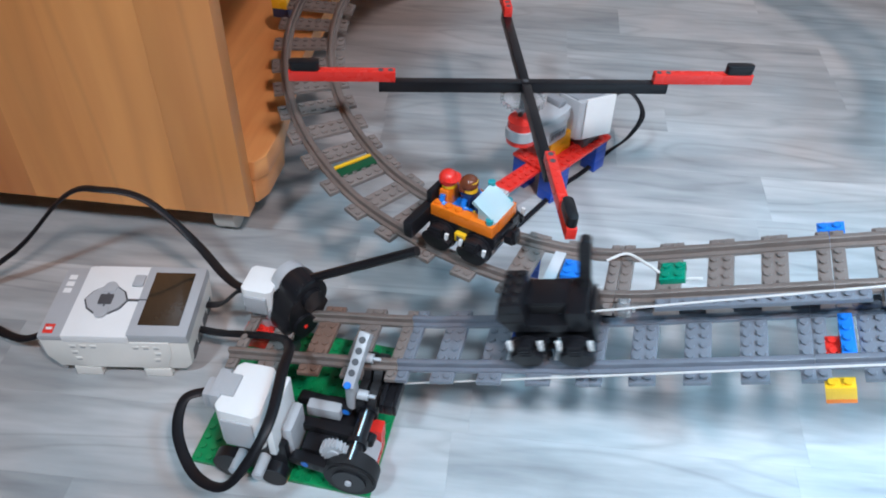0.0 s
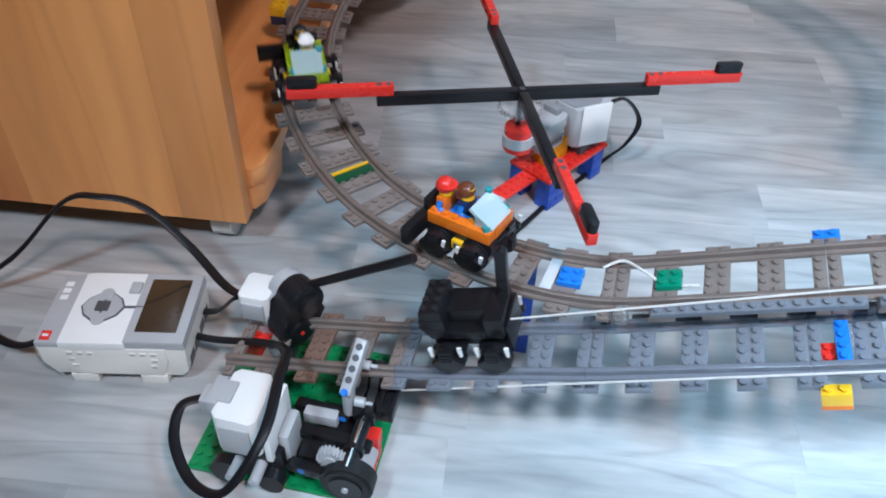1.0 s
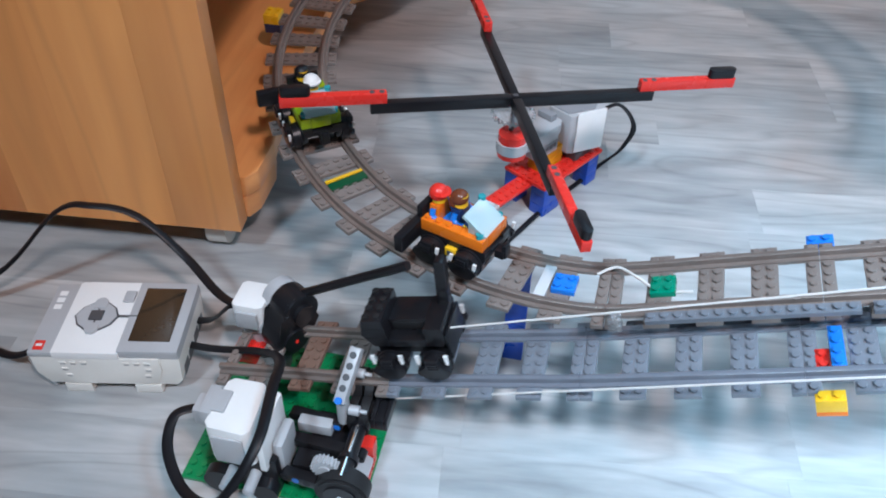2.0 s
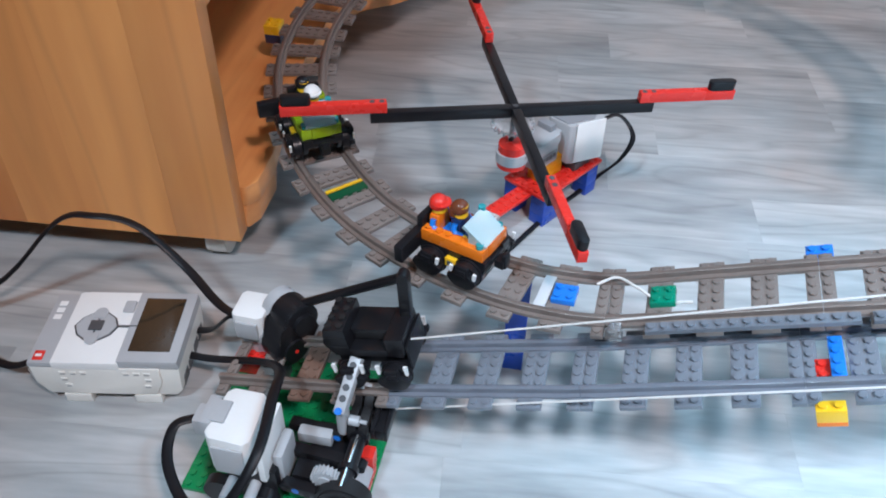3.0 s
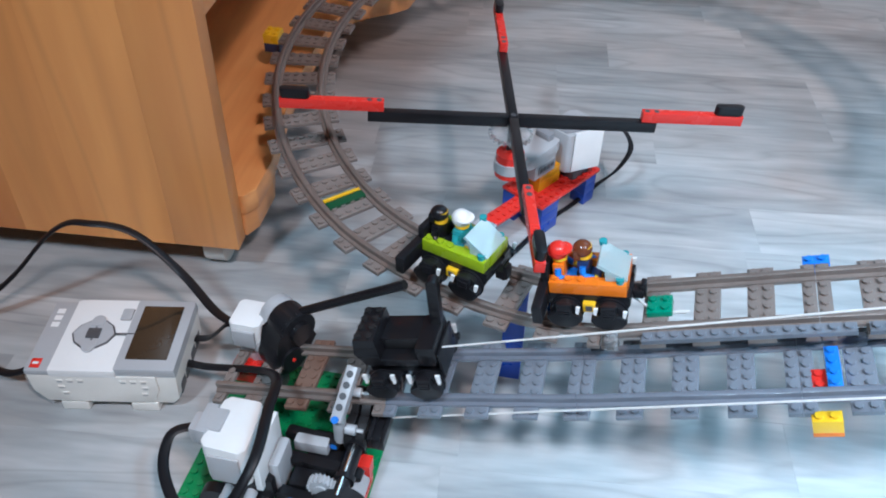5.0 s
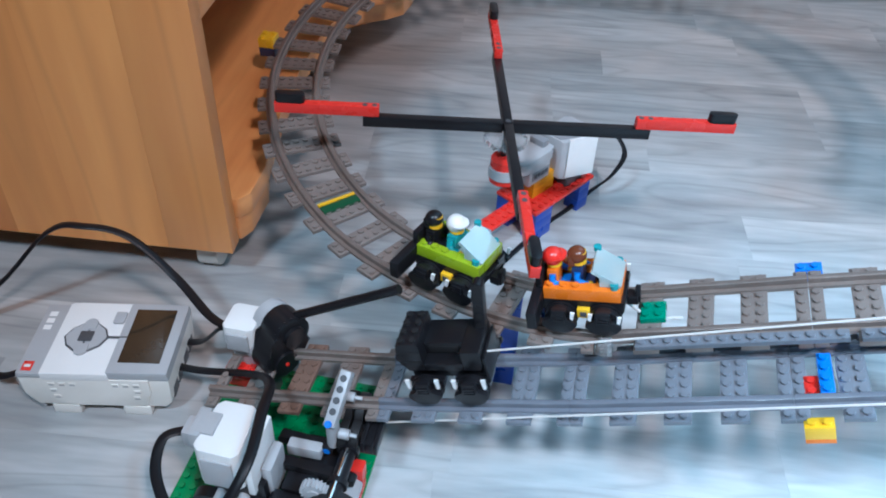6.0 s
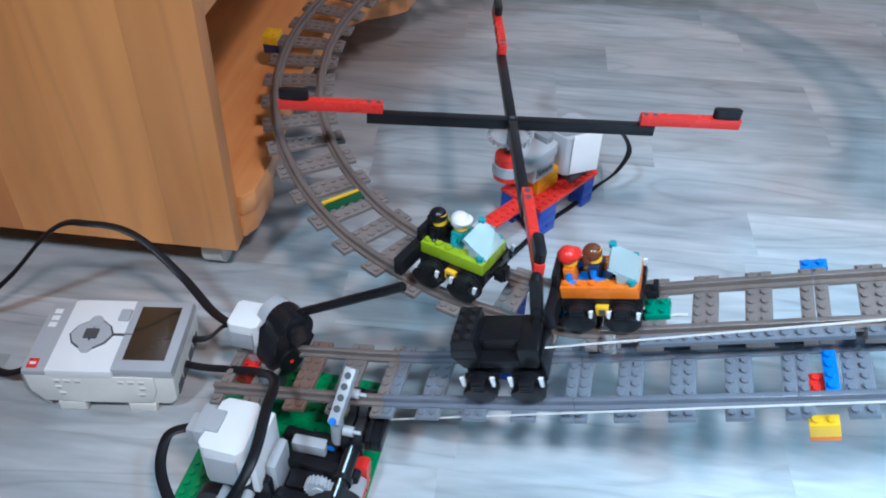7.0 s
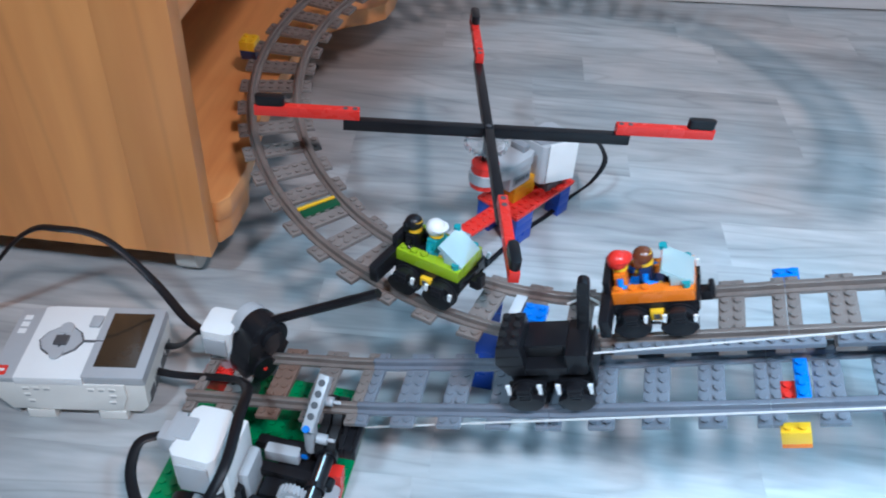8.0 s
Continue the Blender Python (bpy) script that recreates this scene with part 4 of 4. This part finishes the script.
def cart(name, paint, label):
    c = thing(name, pose(0, 0, 0), label, "toy cart", "coaster carts")
    bm = BM()
    box(bm, -0.029, 0.026, -0.0158, 0.0158, 0.0138, 0.0179, 0.0004)
    box(bm, -0.029, 0.026, -0.0158, -0.0082, 0.0179, 0.0211)
    box(bm, -0.029, 0.026, 0.0082, 0.0158, 0.0179, 0.0211)
    part("chassis", bm, M_BLACK, c)
    for y0, y1 in ((-0.0159, -0.0081), (0.0081, 0.0159)):
        bm = BM()
        box(bm, -0.024, 0.024, y0, y1, 0.0212, 0.0300, 0.0004)
        studs(bm, -0.024, y0 - 0.0001, 3, 1, 0.0300)
        part("side_wall", bm, paint, c)
    bm = BM()
    box(bm, 0.0163, 0.0242, -0.0080, 0.0080, 0.0208, 0.0301, 0.0004)
    part("front_wall", bm, paint, c)
    bm = BM()
    box(bm, -0.0242, 0.016, -0.0079, 0.0079, 0.0180, 0.0191, 0.0003)
    part("seat", bm, paint, c)
    running_gear(c, (-0.0135, 0.0140))
    bm = BM()
    box(bm, -0.0312, -0.0246, -0.0378, 0.0060, 0.0145, 0.0275, 0.0012)
    part("catch_bar", bm, M_BLACK, c, "black bar reaching out over the outer rail")
    bm = BM()
    box(bm, -0.0290, -0.0245, -0.0130, 0.0130, 0.0276, 0.0370, 0.0008)
    part("backrest", bm, M_BLACK, c)
    bm = BM()
    cyl(bm, (0.0085, 0.0015, 0.0190), 0.0012, 0.0136, "z", 10)
    cyl(bm, (0.0085, 0.0015, 0.0326), 0.0034, 0.0016, "z", 14)
    part("steering_wheel", bm, M_BLACK, c)
    bm = BM()
    box(bm, 0.026, 0.033, -0.004, 0.004, 0.010, 0.0165, 0.0008)
    box(bm, 0.031, 0.0345, -0.0032, 0.0032, 0.0105, 0.0215, 0.0010)
    part("coupling", bm, M_BLACK, c)
    for side in (-1, 1):
        bm = BM()
        box(bm, -0.003, 0.005, side * 0.0176 - 0.0018, side * 0.0176 + 0.0018, 0.0100, 0.0168, 0.0005)
        tag = part("side_tag", bm, M_YELLOW, c, "small yellow piece with a dark mark")
        bm = BM()
        box(bm, -0.001, 0.003, side * 0.0196 - 0.0003, side * 0.0196 + 0.0003, 0.0115, 0.0150)
        part("mark", bm, M_DGREY, tag)
        # white tabs imitate highlights beside the wheel covers
        for x, z in ((-0.0050, 0.0160), (0.0060, 0.0160), (0.0238, 0.0150)):
            bm = BM()
            prism(bm, [(x - 0.0012, z - 0.001), (x + 0.0006, z - 0.002), (x + 0.0018, z + 0.0036), (x - 0.0008, z + 0.0036)], -0.0008, 0.0008, m=pose(0, side * 0.0258, 0, 90, 0, 0))
            part("step", bm, M_WHITE, c)
    windscreen(c)
    return c


orange = cart("cart", M_ORANGE, "orange toy cart with clear windscreen and black wheels")
green = cart("cart", M_LIME, "lime green toy cart with clear windscreen and black wheels")


def figure(mats, helmet, label):
    """A seated toy figure in one mesh: legs, body, arms, head and headgear. mats: legs, body, arms, skin, headgear."""
    bm = BM()
    box(bm, -0.0035, 0.0095, -0.0078, 0.0078, 0.0, 0.0052, 0.0006, 0)
    v = box(bm, -0.0040, 0.0032, -0.0078, 0.0078, 0.0050, 0.0180, 0.0006, 1)
    for q in v:
        if q.co.z > 0.012:
            q.co.y *= 0.76
    for side in (-1, 1):
        tube(bm, [(-0.0002, side * 0.0074, 0.0160), (0.0005, side * 0.0094, 0.0110), (0.0065, side * 0.0088, 0.0085)], 0.0021, 8, 2)
        ball(bm, (0.0078, side * 0.0086, 0.0084), 0.0021, 3, 10)
    cyl(bm, (0, 0, 0.0178), 0.0030, 0.002, "z", 14, 3)
    cyl(bm, (0, 0, 0.0192), 0.0050, 0.0084, "z", 20, 3)
    if helmet:
        ball(bm, (-0.0006, 0, 0.0250), 0.0066, 4, 18, 0.95)
        cyl(bm, (0.0016, 0, 0.0258), 0.0068, 0.0011, "z", 18, 4)
    else:
        ball(bm, (-0.0008, 0, 0.0248), 0.0063, 4, 16, 0.92)
        box(bm, -0.0064, -0.0016, -0.0056, 0.0056, 0.0185, 0.0262, 0.0014, 4)
    return solid("figurine", bm, mats, label, "toy figure")


riders = [
    (orange, pose(-0.0185, -0.001, 0.0192), figure((M_LBLUE, M_ORANGE, M_LBLUE, M_YELLOW, M_RED), True, "seated toy figure with a red helmet and orange top")),
    (orange, pose(-0.0035, 0.002, 0.0192), figure((M_NAVY, M_NAVY, M_LBLUE, M_YELLOW, M_HAIR), False, "seated toy figure with brown hair and dark blue top")),
    (green, pose(-0.0185, -0.001, 0.0192), figure((M_BLACK, M_BLACK, M_BLACK, M_YELLOW, M_BLACK), False, "seated toy figure with black hair and black top")),
    (green, pose(-0.0035, 0.002, 0.0192), figure((M_LGREY, M_AQUA, M_AQUA, M_YELLOW, M_WHITE), True, "seated toy figure with a white helmet and teal top")),
]

# ---- pusher wagon ----
wagon = thing("wagon", pose(0, 0, 0), "black toy pusher wagon with a tall post, drawn by a cord", "toy wagon")
bm = BM()
box(bm, -0.024, 0.028, -0.0120, 0.0120, 0.0140, 0.0226, 0.0004)
part("chassis", bm, M_BLACK, wagon)
bm = BM()
prism(bm, [(-0.0240, 0.0227), (-0.0130, 0.0227), (-0.0130, 0.0460), (-0.0275, 0.0460), (-0.0305, 0.0330)], -0.0158, 0.0158, bev=0.0006, m=pose(0, 0, 0, 90, 0, 0))
part("rear_block", bm, M_BLACK, wagon)
bm = BM()
box(bm, -0.0129, 0.0130, -0.0158, 0.0158, 0.0227, 0.0285, 0.0005)
box(bm, -0.0129, 0.0130, -0.0060, 0.0158, 0.0286, 0.0380, 0.0005)
part("deck", bm, M_BLACK, wagon)
bm = BM()
prism(bm, [(0.0132, 0.0227), (0.0240, 0.0227), (0.0262, 0.028), (0.0258, 0.0385), (0.0132, 0.0385)], -0.0158, 0.0158, bev=0.0006, m=pose(0, 0, 0, 90, 0, 0))
part("front_block", bm, M_BLACK, wagon)
bm = BM()
for z in (0.0305, 0.0382):
    box(bm, -0.0286, -0.0128, -0.0162, -0.0156, z, z + 0.0008)
box(bm, -0.0100, 0.0100, -0.0066, -0.0058, 0.0300, 0.0366, 0.0003)
studs(bm, -0.0286, -0.0160, 2, 4, 0.0460)
part("brick_joint", bm, M_RUBBER, wagon)
liftarm(wagon, "post", 7, M_BLACK, pose(0.0235, 0.0105, 0.0475, 0, -81, 0))
bm = BM()
box(bm, 0.0266, 0.0284, -0.0158, 0.0158, 0.0120, 0.0330, 0.0006)
part("front_plate", bm, M_BLACK, wagon)
running_gear(wagon, (-0.0140, 0.0168))
for side in (-1, 1):
    # white slips added for the glints between wheels and body
    for x in (-0.0238, -0.0044, 0.0070, 0.0264):
        bm = BM()
        prism(bm, [(x - 0.0009, 0.0148), (x + 0.0009, 0.0148), (x + 0.0014, 0.0222), (x - 0.0014, 0.0222)], -0.0009, 0.0009, m=pose(0, side * 0.0232, 0, 90, 0, 0))
        part("step", bm, M_WHITE, wagon)

# ---- cords and cables ----
PULLEY = Vector((1.252, 0.023, 0.685))
bm = BM()
tube(bm, [(0, 0, 0), (0.70, 0, 0)], 0.0007, 6)
cord = solid("cord", bm, M_STRING, "taut white cord drawing the black wagon up the ramp", "cord")
bm = BM()
tube(bm, [(-0.030, 0.356, 0.044), (-0.018, 0.352, 0.050), (0.224, 0.270, 0.180), (0.45, 0.195, 0.30)], 0.0007, 6)
solid("cord", bm, M_STRING, "taut white cord from the winch along the ramp", "cord")
bm = BM()
tube(bm, [on_up(s, y, z).translation for s, y, z in ((-0.0085, 0.010, -0.001), (0.0042, 0.015, 0.001), (0.0169, 0.006, 0.0), (0.0275, -0.002, -0.004), (0.035, -0.003, -0.0075), (0.043, -0.004, -0.0060), (0.0495, -0.004, -0.0066))], 0.0010, 6)
solid("cord", bm, M_STRING, "short loose white cord lying between the rails", "cord")


def cable(pts, label, r=0.0036):
    bm = BM()
    tube(bm, pts, r, 10, flat=0.42)
    return solid("cable", bm, M_CABLE, label, "cable")


cable([(-0.46, 0.44, 0.004), (-0.357, 0.48, 0.03), (-0.294, 0.495, 0.088), (-0.260, 0.491, 0.099), (-0.228, 0.490, 0.090), (-0.193, 0.474, 0.064), (-0.162, 0.440, 0.060), (-0.144, 0.424, 0.064), (-0.137, 0.4265, 0.064)], "black flat cable arching over the control brick to the motor")
cable([(-0.46, 0.47, 0.004), (-0.380, 0.445, 0.006), (-0.325, 0.415, 0.014), (-0.300, 0.410, 0.024), (-0.288, 0.412, 0.026)], "black flat cable plugged into the end of the control brick")
cable([(-0.187, 0.422, 0.021), (-0.165, 0.412, 0.028), (-0.121, 0.391, 0.050), (-0.101, 0.360, 0.078), (-0.099, 0.327, 0.090), (-0.101, 0.290, 0.090), (-0.114, 0.270, 0.074), (-0.129, 0.264, 0.060), (-0.150, 0.278, 0.052), (-0.166, 0.305, 0.054), (-0.166, 0.327, 0.060), (-0.154, 0.334, 0.060)], "black flat cable looping from the control brick to the winch motor")
cable([(-0.187, 0.446, 0.022), (-0.170, 0.440, 0.030), (-0.150, 0.430, 0.056), (-0.137, 0.4245, 0.060)], "short black cable from the control brick to the lever motor")
cable([TB @ Vector((0.092, 0.018, 0.066)), (0.172, 0.684, 0.074), (0.187, 0.672, 0.058), (0.177, 0.665, 0.036), (0.158, 0.668, 0.012), (0.135, 0.650, 0.003), (0.111, 0.625, 0.003), (0.070, 0.572, 0.003), (0.045, 0.54, 0.003), (0.02, 0.512, 0.003)], "black flat cable curving from the turnstile motor to the floor", 0.0027)


# ---- what moves ----
def motions():
    turns = [(0, 5.5), (0.3, 6.9), (0.4, 17.9), (0.5, 11.3), (1, 10.5), (1.5, 10.9), (3, 9.9), (3.1, 12.9), (3.2, 29.8), (3.3, 35.8), (3.4, 54.4), (3.5, 60.6), (3.6, 70.4), (3.7, 79.1), (3.8, 88.3), (3.9, 97.7), (4.0, 99.3), (4.1, 97.9), (4.2, 94.8), (4.5, 91.9), (6, 92.1), (8, 92.1)]
    walk(rotor, [(t, pose(*RPH, 0, 2.6, 0) @ pose(0, 0, 0, 0, 0, a)) for t, a in turns])
    s_green = [(0, -0.529), (0.1, -0.4338), (0.2, -0.3682), (0.3, -0.3047), (0.4, -0.274), (0.5, -0.2888), (0.6, -0.3237), (0.7, -0.3439), (0.8, -0.3534), (0.9, -0.3502), (1.0, -0.3386), (1.2, -0.2931), (1.5, -0.2899), (3.0, -0.2888), (3.1, -0.2878), (3.2, -0.2793), (3.3, -0.2624), (3.4, -0.2381), (3.5, -0.2137), (3.6, -0.1883), (3.7, -0.1566), (3.8, -0.1323), (3.9, -0.109), (4.0, -0.0835), (4.1, -0.0735), (4.2, -0.0680), (4.3, -0.0745), (4.4, -0.0850), (4.5, -0.0935), (4.7, -0.0985), (6, -0.0985), (8, -0.0985)]
    s_orange = [(0, -0.1016), (3.0, -0.1016), (3.5, -0.0995), (3.6, -0.0878), (3.7, -0.0582), (3.8, -0.0254), (3.9, 0.0065), (4.0, 0.0160), (4.1, 0.0100), (4.2, 0.0025), (4.3, -0.0025), (4.4, -0.0060), (4.5, -0.0075), (6, -0.0072), (6.5, -0.0072), (7, 0.0020), (7.5, 0.0172), (8, 0.0497)]
    s_wagon = [(0, -0.0215), (0.1, -0.0355), (0.2, -0.0535), (0.3, -0.0565), (0.5, -0.0575), (1, -0.0715), (1.5, -0.0875), (3, -0.1365), (4, -0.1375), (4.5, -0.1275), (6, -0.0765), (6.5, -0.0595), (7, -0.0425), (7.5, -0.0265), (8, 0.0035)]
    walk(green, [(t, along(up_point, s)) for t, s in s_green])
    walk(orange, [(t, along(up_point, s)) for t, s in s_orange])
    walk(wagon, [(t, along(low_point, s)) for t, s in s_wagon])
    for owner, seat, rider in riders:
        way = s_orange if owner is orange else s_green
        walk(rider, [(t, along(up_point, s) @ seat) for t, s in way])
    pulls = []
    for t, s in s_wagon:
        eye = along(low_point, s) @ Vector((0.0284, -0.007, 0.0315))
        x = (PULLEY - eye).normalized()
        y = Vector((0, 0, 1)).cross(x).normalized()
        m = Matrix((x, y, x.cross(y))).transposed().to_4x4()
        m.translation = eye
        pulls.append((t, m))
    walk(cord, pulls)


motions()
